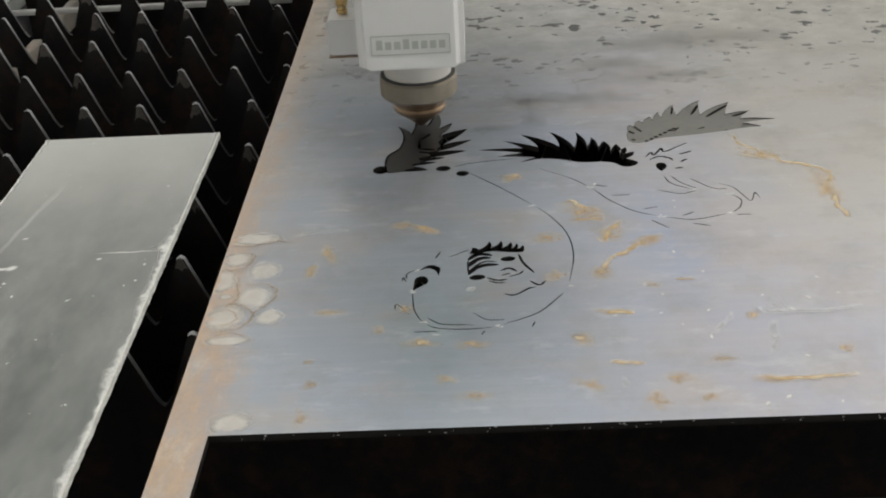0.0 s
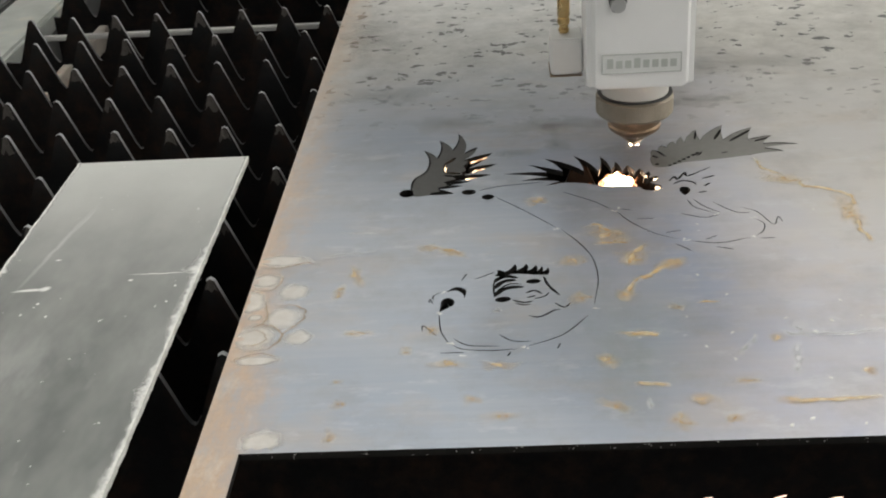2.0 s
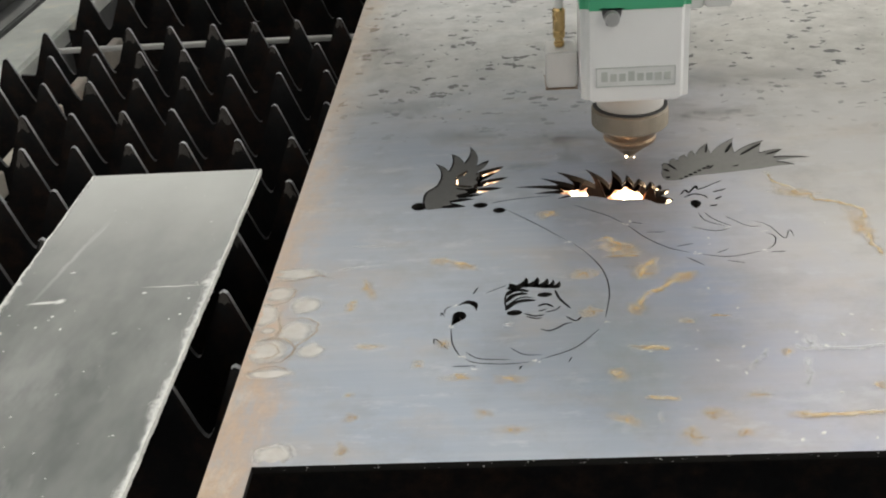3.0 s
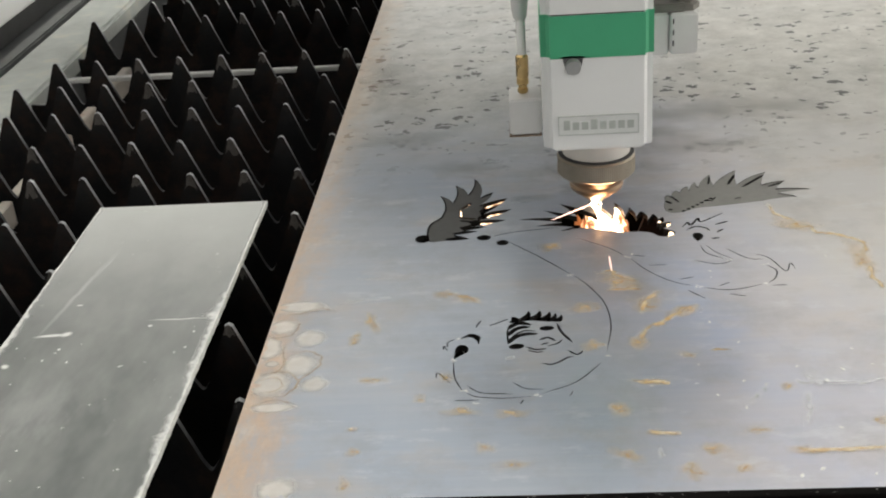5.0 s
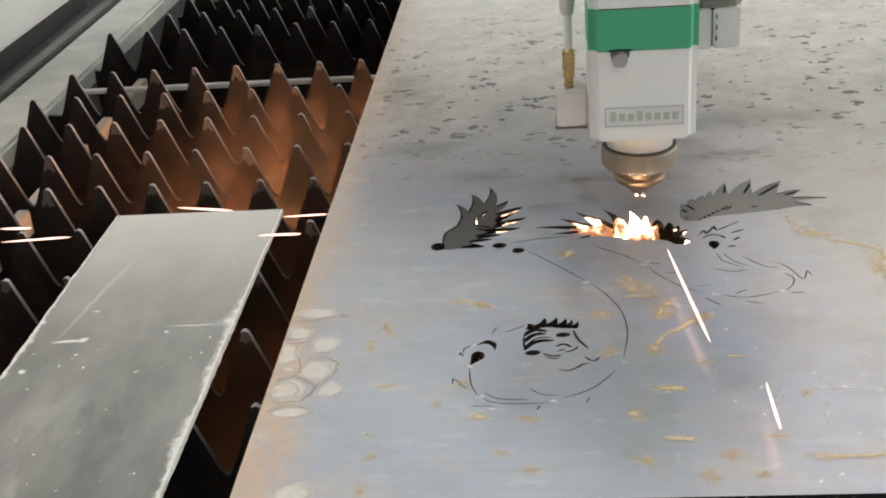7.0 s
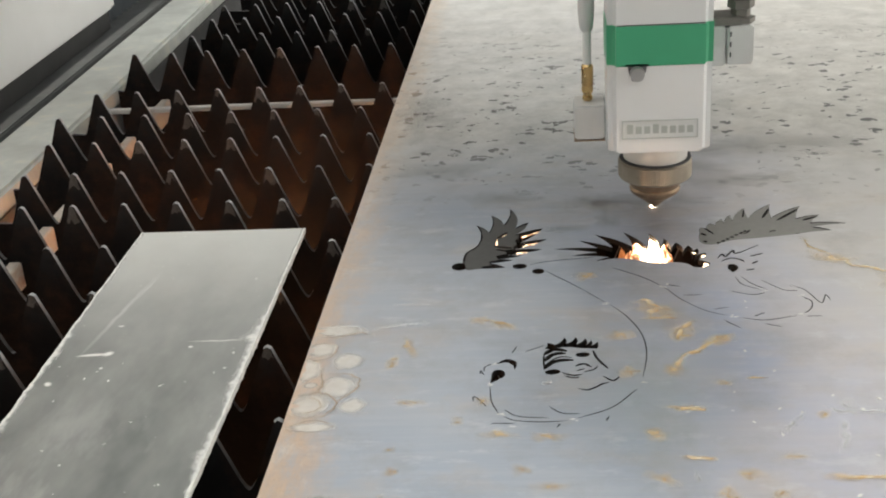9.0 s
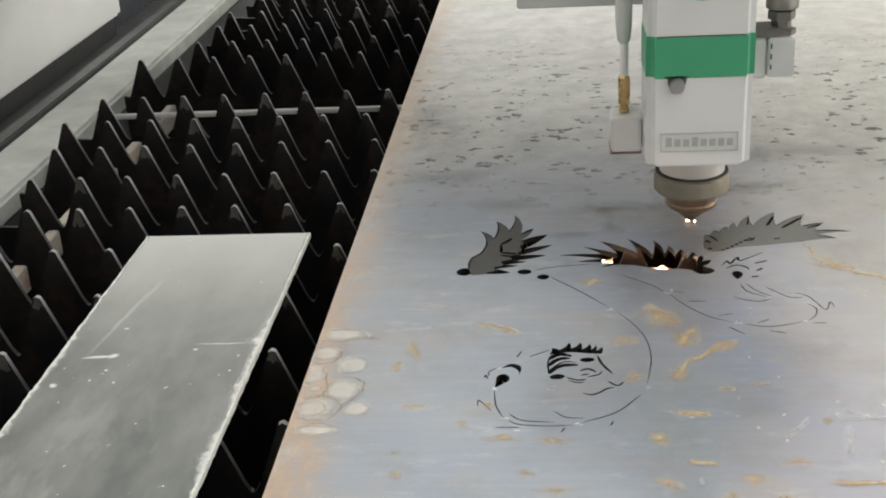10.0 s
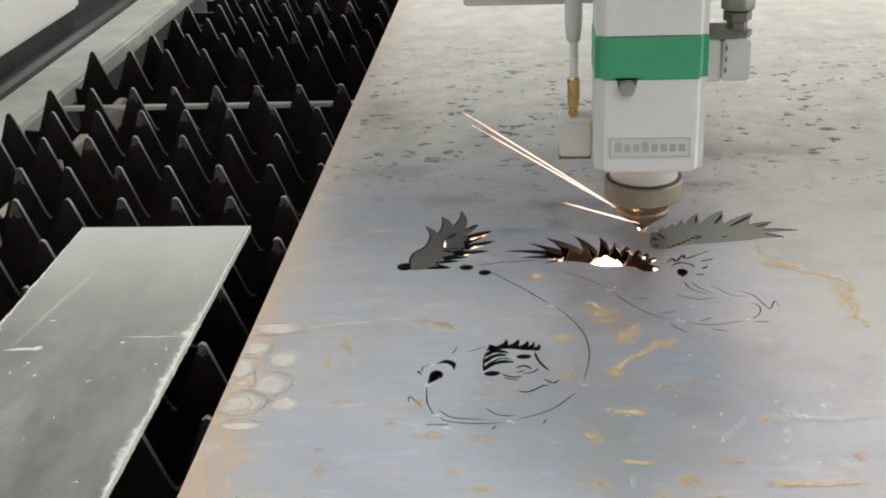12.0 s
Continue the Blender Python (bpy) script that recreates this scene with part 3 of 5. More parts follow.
CREST_PLUME = [claws([(0.104, 0.2845), (0.0925, 0.2835), (0.0895, 0.297), (0.0910, 0.312), (0.0980, 0.3225), (0.1005, 0.335)],
                     [(0.1005, 0.335), (0.096, 0.3615), (0.106, 0.3475), (0.107, 0.380), (0.117, 0.3615), (0.1210, 0.392), (0.1262, 0.3555), (0.1355, 0.3645), (0.1262, 0.3420), (0.1465, 0.3525), (0.1292, 0.3265),
                      (0.1495, 0.3325), (0.1260, 0.3150), (0.1455, 0.3145), (0.1175, 0.3050), (0.1315, 0.3045), (0.1140, 0.2990), (0.1255, 0.2975), (0.1090, 0.2930), (0.1200, 0.2855), (0.104, 0.2845)], [(-0.12, 0.18)] * 3 + [(0.10, 0.16)] + [(0.13, 0.10)])]
# the crest piece ends in a zigzag, short of the slender barbs of its opening
CREST_PIECE = [claws([(0.1010, 0.2845), (0.0925, 0.2835), (0.0895, 0.297), (0.0910, 0.312), (0.0980, 0.3225), (0.1005, 0.335)],
                     [(0.1005, 0.335), (0.096, 0.3615), (0.106, 0.3475), (0.107, 0.380), (0.117, 0.3615), (0.1210, 0.392), (0.1262, 0.3555), (0.1350, 0.3635), (0.1252, 0.3430)], [(-0.12, 0.18)] * 3 + [(0.10, 0.16)])
               + [Vector(p) for p in ((0.1275, 0.3375), (0.1250, 0.3330), (0.1268, 0.3260), (0.1240, 0.3215), (0.1245, 0.3180), (0.1165, 0.3160), (0.1200, 0.3105),
                                      (0.1115, 0.3060), (0.1145, 0.2995), (0.1070, 0.2965), (0.1095, 0.2905), (0.1030, 0.2885))]]


def cut_drawing():
    """The openings and cut lines of the drawing, as polygons."""
    cuts = [ellipse(0.0875, 0.2885, 0.0055, 0.0062), ellipse(0.130, 0.2868, 0.005, 0.0042), ellipse(0.143, 0.2778, 0.0042, 0.0042)]
    # the second face: eye, brow, lashes and beak
    cuts.append(smooth_line([(0.2745, 0.2685), (0.2722, 0.2735), (0.2722, 0.2785), (0.2740, 0.2815), (0.2775, 0.2812), (0.2792, 0.2775), (0.2780, 0.2730), (0.2745, 0.2685)], 4)[:-1])
    for line in ([(0.269, 0.2865), (0.276, 0.2915), (0.2825, 0.2885), (0.2845, 0.284)],
                 [(0.267, 0.2915), (0.2715, 0.2985), (0.273, 0.294), (0.2795, 0.3045), (0.281, 0.299), (0.298, 0.312)],
                 [(0.2895, 0.2935), (0.299, 0.298)], [(0.289, 0.2815), (0.294, 0.286)], [(0.284, 0.272), (0.2895, 0.273)]):
        cuts += kerf(line, 0.0016)
    for line in ([(0.275, 0.262), (0.278, 0.250), (0.289, 0.241)], [(0.279, 0.262), (0.284, 0.251), (0.293, 0.241)],
                 [(0.268, 0.241), (0.282, 0.2345), (0.292, 0.238)], [(0.291, 0.256), (0.303, 0.2405), (0.312, 0.239)],
                 [(0.308, 0.247), (0.3165, 0.2395), (0.323, 0.221), (0.328, 0.232), (0.3295, 0.224)],
                 [(0.313, 0.230), (0.3175, 0.223), (0.315, 0.213), (0.310, 0.207)],
                 [(0.194, 0.281), (0.214, 0.264), (0.224, 0.2515)], [(0.227, 0.248), (0.236, 0.230), (0.249, 0.214), (0.262, 0.206)],
                 [(0.269, 0.203), (0.285, 0.199), (0.305, 0.2045)], [(0.229, 0.252), (0.237, 0.249)], [(0.238, 0.236), (0.250, 0.236)],
                 [(0.255, 0.215), (0.265, 0.218)], [(0.278, 0.204), (0.286, 0.209)], [(0.259, 0.200), (0.268, 0.189)],
                 [(0.283, 0.194), (0.293, 0.190)], [(0.311, 0.203), (0.320, 0.203)], [(0.137, 0.289), (0.151, 0.294), (0.183, 0.299)]):
        cuts += kerf(line, 0.00075)
    # the neck and the ring
    for line in ([(0.147, 0.279), (0.167, 0.255), (0.187, 0.228)], [(0.190, 0.2245), (0.199, 0.208), (0.2065, 0.186), (0.208, 0.160), (0.2035, 0.131)],
                 [(0.199, 0.118), (0.184, 0.099), (0.165, 0.0885)], [(0.159, 0.086), (0.145, 0.085), (0.130, 0.087), (0.124, 0.091)],
                 [(0.121, 0.094), (0.1165, 0.107), (0.115, 0.124)], [(0.124, 0.098), (0.132, 0.091), (0.149, 0.089)],
                 [(0.149, 0.101), (0.156, 0.094), (0.166, 0.093)], [(0.117, 0.084), (0.130, 0.084)], [(0.106, 0.107), (0.1065, 0.113), (0.114, 0.102)],
                 [(0.115, 0.150), (0.111, 0.146), (0.111, 0.141)], [(0.127, 0.163), (0.130, 0.171)], [(0.1085, 0.138), (0.109, 0.142), (0.111, 0.137)],
                 [(0.135, 0.164), (0.147, 0.172)], [(0.182, 0.090), (0.180, 0.085)], [(0.155, 0.083), (0.153, 0.079)]):
        cuts += kerf(line, 0.00075)
    # the first face: tear-shaped eye, brow, hair, features
    cuts.append([Vector((0.115, 0.127))] + [Vector((0.1195, 0.1375)) + Vector((math.cos(a) * 0.0040, math.sin(a) * 0.0055))
                for a in (math.radians(d) for d in range(-35, 196, 21))])
    brow = smooth_line([(0.1175, 0.1495), (0.124, 0.1555), (0.1300, 0.1515), (0.1292, 0.1425)], 6)
    under = smooth_line([(0.1292, 0.1425), (0.1278, 0.1478), (0.1235, 0.1515), (0.1175, 0.1495)], 6)
    cuts.append(brow + under[1:-1])
    cuts.append(claws([(0.1785, 0.1665), (0.170, 0.1672), (0.160, 0.1690), (0.150, 0.1668), (0.1470, 0.1675)],
                      [(0.1470, 0.1675), (0.1485, 0.1745), (0.1530, 0.1720), (0.1590, 0.1812), (0.1600, 0.1735), (0.1660, 0.1812), (0.1665, 0.1725),
                       (0.1718, 0.1795), (0.1722, 0.1715), (0.1752, 0.1778), (0.1756, 0.1705), (0.1790, 0.1755), (0.1785, 0.1665)], [(-0.20, 0.22)]))
    for line, wide in (([(0.1465, 0.1595), (0.1500, 0.1645), (0.1545, 0.1662), (0.1605, 0.1640)], 0.0036), ([(0.1470, 0.1520), (0.1500, 0.1580), (0.1545, 0.1612), (0.1595, 0.1612)], 0.0034),
                       ([(0.1465, 0.1425), (0.1500, 0.1490), (0.1560, 0.1528), (0.1640, 0.1530)], 0.0036), ([(0.1470, 0.1470), (0.1520, 0.1540), (0.1570, 0.1572), (0.1630, 0.1560)], 0.0012),
                       ([(0.1466, 0.1600), (0.1462, 0.1540), (0.1466, 0.1430)], 0.0012), ([(0.1650, 0.1458), (0.1700, 0.1482), (0.1745, 0.1442)], 0.0018), ([(0.1655, 0.1402), (0.1705, 0.1425)], 0.0011),
                       ([(0.1695, 0.1388), (0.1755, 0.1412), (0.1782, 0.1452)], 0.0011), ([(0.1570, 0.1382), (0.1630, 0.1350), (0.1685, 0.1358)], 0.0015), ([(0.1580, 0.1348), (0.1630, 0.1322), (0.1672, 0.1326)], 0.0011),
                       ([(0.1660, 0.1200), (0.1710, 0.1182), (0.1760, 0.1210), (0.1800, 0.1248), (0.1842, 0.1262)], 0.0013), ([(0.1810, 0.1332), (0.1862, 0.1282), (0.1902, 0.1325)], 0.0013),
                       ([(0.1760, 0.1645), (0.1785, 0.1535), (0.1842, 0.1420)], 0.0017)):
        cuts += kerf(line, wide)
    cuts += [ellipse(0.1515, 0.1392, 0.0046, 0.0030, 8), ellipse(0.1697, 0.1592, 0.0044, 0.0028, 5)]
    return cuts


def inside(loop, mids):
    """Which of the points lie in the polygon (even-odd)."""
    hit = np.zeros(len(mids), bool)
    for (ax, ay), (bx, by) in zip(loop, list(loop[1:]) + list(loop[:1])):
        if ay != by:
            cross = (ay > mids[:, 1]) != (by > mids[:, 1])
            hit ^= cross & (mids[:, 0] < (bx - ax) * (mids[:, 1] - ay) / (by - ay) + ax)
    return hit


def sheet_mesh(name, outlines, cuts, z0, z1, skin=STEEL):
    """A flat sheet with openings through it."""
    verts, edges = [], []
    for loop in outlines + cuts:
        k = len(verts)
        edges += [(k + i, k + (i + 1) % len(loop)) for i in range(len(loop))]
        verts += [Vector((p[0], p[1])) for p in loop]
    v2, _, f2, *_ = delaunay_2d_cdt(verts, edges, [], 0, 1e-7)
    mids = np.array([[sum(v2[i].x for i in f) / len(f), sum(v2[i].y for i in f) / len(f)] for f in f2])
    keep = np.zeros(len(mids), bool)
    for loop in outlines:
        keep |= inside(loop, mids)
    for loop in cuts:
        keep &= ~inside(loop, mids)
    bm = bmesh.new()
    top = [bm.verts.new((v.x, v.y, z1)) for v in v2]
    for f, good in zip(f2, keep):
        if good:
            a, b, c = (v2[i] for i in f[:3])
            bm.faces.new([top[i] for i in (f if (b - a).cross(c - a) > 0 else list(reversed(f)))])
    rims = [e for e in bm.edges if len(e.link_faces) == 1]
    low = {}
    for v in top:
        low[v] = bm.verts.new((v.co.x, v.co.y, z0))
    for f in list(bm.faces):
        bm.faces.new([low[v] for v in reversed(f.verts)])
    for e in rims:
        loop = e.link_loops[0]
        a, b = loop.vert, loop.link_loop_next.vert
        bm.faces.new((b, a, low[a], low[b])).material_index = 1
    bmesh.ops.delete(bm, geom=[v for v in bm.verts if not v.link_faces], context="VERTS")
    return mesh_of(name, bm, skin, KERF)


def cut_sheet():
    outline = [(0, -0.5), (0.0215, -0.5), (0.022, 0.0), (0.85, 0.0), (0.85, -0.5), (1.15, -0.5), (1.15, 1.75), (0, 1.75)]
    root = thing("steel_sheet", "large rust-stained steel sheet with a cut drawing, on the slats", "metal sheet")
    ob = new("sheet", sheet_mesh("sheet", [outline], cut_drawing() + BIG_PLUME + WING_PLUME + CREST_PLUME, -THICK, 0))
    ob.parent = root
    # cut pieces that have dropped a little in their openings
    for name, shape, dx, dy, dz, tilt, centre in (
            ("crest_piece", CREST_PIECE, 0.0009, 0.0002, -0.0006, (0.4, 0.8), (0.112, 0.325)),
            ("wing_piece", WING_PLUME, 0.0, 0.0003, -0.0004, (0.3, 0.2), (0.305, 0.345))):
        c = Vector(centre)
        slim = [[(p - c) * (0.985 if name == "crest_piece" else 0.993) for p in loop] for loop in shape]
        cuts = []
        if name == "crest_piece":
            cuts += kerf([(0.0068, 0.0225), (0.0030, 0.0165), (-0.0008, 0.0115)], 0.0030) + kerf([(-0.0008, 0.0115), (-0.0004, -0.0030)], 0.0024) + kerf([(-0.0004, -0.0030), (0.0110, -0.0055)], 0.0032) + kerf([(-0.0006, -0.0075), (0.0070, -0.0100)], 0.0026)
        if name == "wing_piece":
            # a beaded row along the lower edge, and a slit along the back of each barb
            for k in range(7):
                x, y = -0.0335 + 0.0036 * k, -0.0270 + 0.0033 * k
                cuts.append(ellipse(x, y, 0.0016, 0.0014, 20, 8))
            cuts += kerf([(-0.0150, -0.0085), (-0.012, -0.011), (-0.008, -0.005)], 0.0014)
            for a, b, wide in (((-0.0100, 0.018), (-0.0070, 0.032), 0.0014), ((0.0040, 0.016), (0.0120, 0.034), 0.0022), ((0.0140, 0.011), (0.0325, 0.031), 0.0026), ((0.0320, 0.010), (0.0445, 0.0165), 0.0022),
                               ((0.0230, -0.0140), (0.0300, -0.0160), 0.0024), ((0.0050, -0.009), (0.0100, -0.007), 0.0012), ((-0.0440, -0.009), (-0.0405, -0.0135), 0.0024),
                               ((-0.0405, 0.001), (-0.0350, -0.011), 0.0018), ((-0.0440, -0.024), (-0.0410, -0.0235), 0.0024)):
                cuts += kerf([a, b], wide)
        me = sheet_mesh(name, slim, cuts, -0.003, 0, CREST_REFLECT if name == "crest_piece" else WING_REFLECT)
        piece = new(name, me)
        piece.parent = root
        piece.matrix_basis = pose(c.x + dx, c.y + dy, dz, tilt[0], tilt[1], 0)
        tagged(piece, "grey feathered cut-out dropped slightly into its opening")
    # stains that lie on the sheet as thin films
    for name, skin, z, rows, label in (("soot_smudge", SOOT_FILM, 0.00006, SMUDGES, "dark sooty smudges"), ("rust_stain", RUST_FILM, 0.00012, RUST_PATCHES, "thin orange rust patches"),
                                       ("dried_drop", DROP_FILM, 0.00018, PALE_DROPS, "pale dried drops with dark rims")):
        bm = bmesh.new()
        cover = bm.verts.layers.float.new("cover")
        for k, (x, y, rx, ry, turn) in enumerate(rows):
            shift, wider = z + 0.000004 * k, 1.12 if name == "dried_drop" else 1.4
            rings = []
            for r in (0.0, 0.4, 0.75, 1.0):
                ring = []
                for p in ellipse(0, 0, rx * wider, ry * wider, turn, 28):
                    wave = 1 + (0.16 if name == "dried_drop" else 0.55) * noise.noise((p.x * 160 + k, p.y * 160, k * 1.7))
                    v = bm.verts.new((x + p.x * r * wave, y + p.y * r * wave, shift))
                    v[cover] = 1 - r
                    ring.append(v)
                rings.append(ring)
            for a, b in zip(rings, rings[1:]):
                for i in range(28):
                    bm.faces.new((a[i], b[i], b[(i + 1) % 28], a[(i + 1) % 28]))
        bmesh.ops.remove_doubles(bm, verts=bm.verts[:], dist=1e-6)
        bmesh.ops.delete(bm, geom=[v for v in bm.verts if v.co.x < 0.0005 or v.co.y < 0.0005], context="VERTS")
        tagged(part(name, bm, skin, root, label), kind="stuff")
    for name, skin, z, lines, label in (("rust_run", RUST_THREAD, 0.00035, RUST_LINES, "thin winding lines of rust"), ("drop_rim", RIM_FILM, 0.00045, DROP_RIMS, "thin brown rims round the dried drops"), ("rubbed_mark", RUB_FILM, 0.00050, RUBBED, "pale rubbed marks")):
        bm = bmesh.new()
        cover = bm.verts.layers.float.new("cover")
        for k, (wide, *points) in enumerate(lines):
            path = smooth_line(points, 10)
            last = None
            for i, p in enumerate(path):
                d = (path[min(i + 1, len(path) - 1)] - path[max(i - 1, 0)]).normalized()
                side = Vector((-d.y, d.x)) * wide * (1.7 + 0.8 * noise.noise((i * 0.4, k, 5)))
                q = p + Vector((noise.noise((p.x * 220, p.y * 220, k)), noise.noise((p.y * 220, p.x * 220, k + 9)))) * 0.0016
                trio = [bm.verts.new((*e, z + 0.000004 * k)) for e in (q + side, q, q - side)]
                trio[1][cover] = min(1, 4 * i / len(path), 4 * (1 - i / len(path)))
                if last:
                    for m in (0, 1):
                        bm.faces.new((last[m], last[m + 1], trio[m + 1], trio[m]))
                last = trio
        bmesh.ops.recalc_face_normals(bm, faces=bm.faces[:])
        tagged(part(name, bm, skin, root, label), kind="stuff")
    # small bright splashes where the cut was pierced
    bm = bmesh.new()
    for x, y in ((0.115, 0.126), (0.2025, 0.1265), (0.1615, 0.0872), (0.1225, 0.0925), (0.1165, 0.1500), (0.1885, 0.2262), (0.2255, 0.2500),
                 (0.2655, 0.2045), (0.2905, 0.2390), (0.3125, 0.2315), (0.3075, 0.2055), (0.1475, 0.1255)):
        for k in range(4):
            r = random.uniform(0.0003, 0.0008)
            m = Matrix.Translation((x + random.gauss(0, 0.0012), y + random.gauss(0, 0.0010), 0.0001)) @ Matrix.Diagonal((1.4, 1, 0.35, 1))
            bmesh.ops.create_icosphere(bm, subdivisions=1, radius=r, matrix=m)
    for x, y in ((0.306, 0.108), (0.330, 0.104), (0.347, 0.108), (0.319, 0.093), (0.337, 0.089), (0.340, 0.125), (0.275, 0.095), (0.286, 0.091), (0.279, 0.080), (0.272, 0.069), (0.279, 0.136), (0.316, 0.049), (0.253, 0.113),
                 (0.259, 0.082), (0.225, 0.093), (0.299, 0.015), (0.323, 0.010), (0.288, 0.010), (0.266, 0.160), (0.276, 0.225), (0.229, 0.253), (0.072, 0.106), (0.245, 0.124), (0.352, 0.240)):
        m = Matrix.Translation((x, y, 0.0001)) @ Matrix.Rotation(random.uniform(0, 3), 4, "Z") @ Matrix.Diagonal((1.7, 0.9, 0.3, 1))
        bmesh.ops.create_icosphere(bm, subdivisions=1, radius=random.uniform(0.0006, 0.0012), matrix=m)
    for k in range(60):
        x = random.uniform(0.024, 0.42)
        bmesh.ops.create_icosphere(bm, subdivisions=1, radius=random.uniform(0.00012, 0.00034),
                                   matrix=Matrix.Translation((x, -0.0001, random.uniform(-0.0032, -0.0002))) @ Matrix.Diagonal((random.uniform(1, 2.5), 0.7, 0.7, 1)))
    tagged(part("pierce_spatter", bm, BURR, root, "pale metal spatter round the pierce points"), kind="stuff")


cut_sheet()


# ---- the loose strip ----
def loose_strip():
    root = thing("loose_sheet", "narrow pale zinc-grey offcut with ragged slag edges, lying on the slats", "metal sheet")
    rag = lambda y, k: 0.0016 * noise.noise((y * 60, k, 0)) + 0.0012 * noise.noise((y * 210, k, 3))
    ys = [0.366 - 0.0016 * k for k in range(537)]
    right = [(-0.0372 + rag(y, 1) * (0.35 if y < 0.30 else 0.15), y) for y in ys]
    left = [(-0.1655 + rag(y, 7) * 0.5, y) for y in reversed(ys)]
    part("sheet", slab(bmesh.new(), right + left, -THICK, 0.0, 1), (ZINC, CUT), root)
    for name, side, wide, k in (("burr", right, -1, 11), ("burr", list(reversed(left)), 1, 15)):
        bm = bmesh.new()
        rings = []
        for x, y in side:
            n1 = noise.noise((y * 70, k, 0))
            n2 = noise.noise((y * 420, k, 2))
            w = max(0.0002, (0.0006 if wide < 0 and y < 0.19 else 0.0003) + (0.0013 * n1 + 0.0014 * n2) * (1.0 if y < 0.20 else 0.5))
            h = 0.0002 + 0.0004 * max(0, n1) + 0.0004 * abs(n2)
            rings.append([bm.verts.new(p) for p in ((x - wide * 0.0006, y, -THICK), (x - wide * 0.0008, y, h * 0.6), (x + wide * w * 0.5, y, h), (x + wide * w, y, 0.0001))])
        for a, b in zip(rings, rings[1:]):
            for i in range(3):
                bm.faces.new((a[i], a[i + 1], b[i + 1], b[i]))
        bmesh.ops.recalc_face_normals(bm, faces=bm.faces[:])
        part(name, bm, BURR, root, "whitish crusted slag along the cut edge")
        # pale oxide that spreads inwards from the edge, wider in places
        bm = bmesh.new()
        cover = bm.verts.layers.float.new("cover")
        last = None
        for x, y in side:
            broad = (0.0060 if y < 0.22 else 0.0028) * (0.8 + 1.1 * noise.noise((y * 26, k, 7)) + 0.7 * noise.noise((y * 150, k, 8)))
            if wide < 0 and 0.178 < y < 0.206:
                broad += 0.010 * (1 - abs(y - 0.191) / 0.015)
            broad = max(0.0012, broad)
            trio = [bm.verts.new((x + wide * d, y, 0.00012)) for d in (0.0, broad * 0.5, broad)]
            for v, c in zip(trio, (0.95, 0.55, 0.0)):
                v[cover] = c
            if last:
                for m in (0, 1):
                    bm.faces.new((last[m], last[m + 1], trio[m + 1], trio[m]))
            last = trio
        bmesh.ops.recalc_face_normals(bm, faces=bm.faces[:])
        tagged(part("oxide_fringe", bm, OXIDE, root, "pale oxide bloom along the cut edge"), kind="stuff")


loose_strip()


# ---- the slat bed ----
PITCH, DEEP = 0.0450, 0.048


def slat_outline(phase, x0, x1):
    """The saw-toothed upper edge and straight lower edge; a tooth tip stands at each phase + k * PITCH."""
    top = []
    k = math.ceil((x0 - phase) / PITCH)
    top.append((x0, -THICK - DEEP * 0.95))
    while phase + k * PITCH < x1 - 0.012:
        c = phase + k * PITCH
        d = random.uniform(-0.0008, 0.0008)
        if c - 0.022 > x0:
            for dx, f in ((-0.0208, 0.975), (-0.0178, 0.86), (-0.0040, 0.11), (-0.0025, 0.03), (0, 0.0), (0.0025, 0.03), (0.0040, 0.11), (0.0178, 0.86), (0.0208, 0.975)):
                top.append((c + dx + d * (1 - f), -THICK - DEEP * f))
            top.append((c + PITCH / 2, -THICK - DEEP))
        k += 1
    top.append((x1, -THICK - DEEP))
    return [(x0, -0.135), (x1, -0.135)] + list(reversed(top))


def crust_scale(rng):
    """A thin, ragged scale of slag over the tip of a tooth; its upper outline follows the tooth."""
    long, inset = rng.uniform(0.007, 0.016), rng.uniform(0.0004, 0.0010)
    width = lambda d: 0.0022 + 0.00034 * d * 1000 - inset
    steps = [0.0012 + (long - 0.0012) * k / 4 for k in range(5)]
    down = [(width(d) * rng.uniform(0.75, 1.0), -d) for d in steps]
    low = [(down[-1][0] * f, -long + rng.uniform(-0.002, 0.0045)) for f in (0.55, 0.1, -0.35, -0.7)]
    up = [(-width(d) * rng.uniform(0.75, 1.0), -d) for d in reversed(steps)]
    bm = slab(bmesh.new(), [(0.0008, -0.0004)] + down + low + up + [(-0.0008, -0.0004)], 0.0, 0.0005)
    bmesh.ops.transform(bm, matrix=Matrix(((1, 0, 0, 0), (0, 0, -1, 0), (0, 1, 0, 0), (0, 0, 0, 1))), verts=bm.verts[:])
    for v in bm.verts:
        v.co.y += 0.00025 * noise.noise(v.co * 700)
    return bm


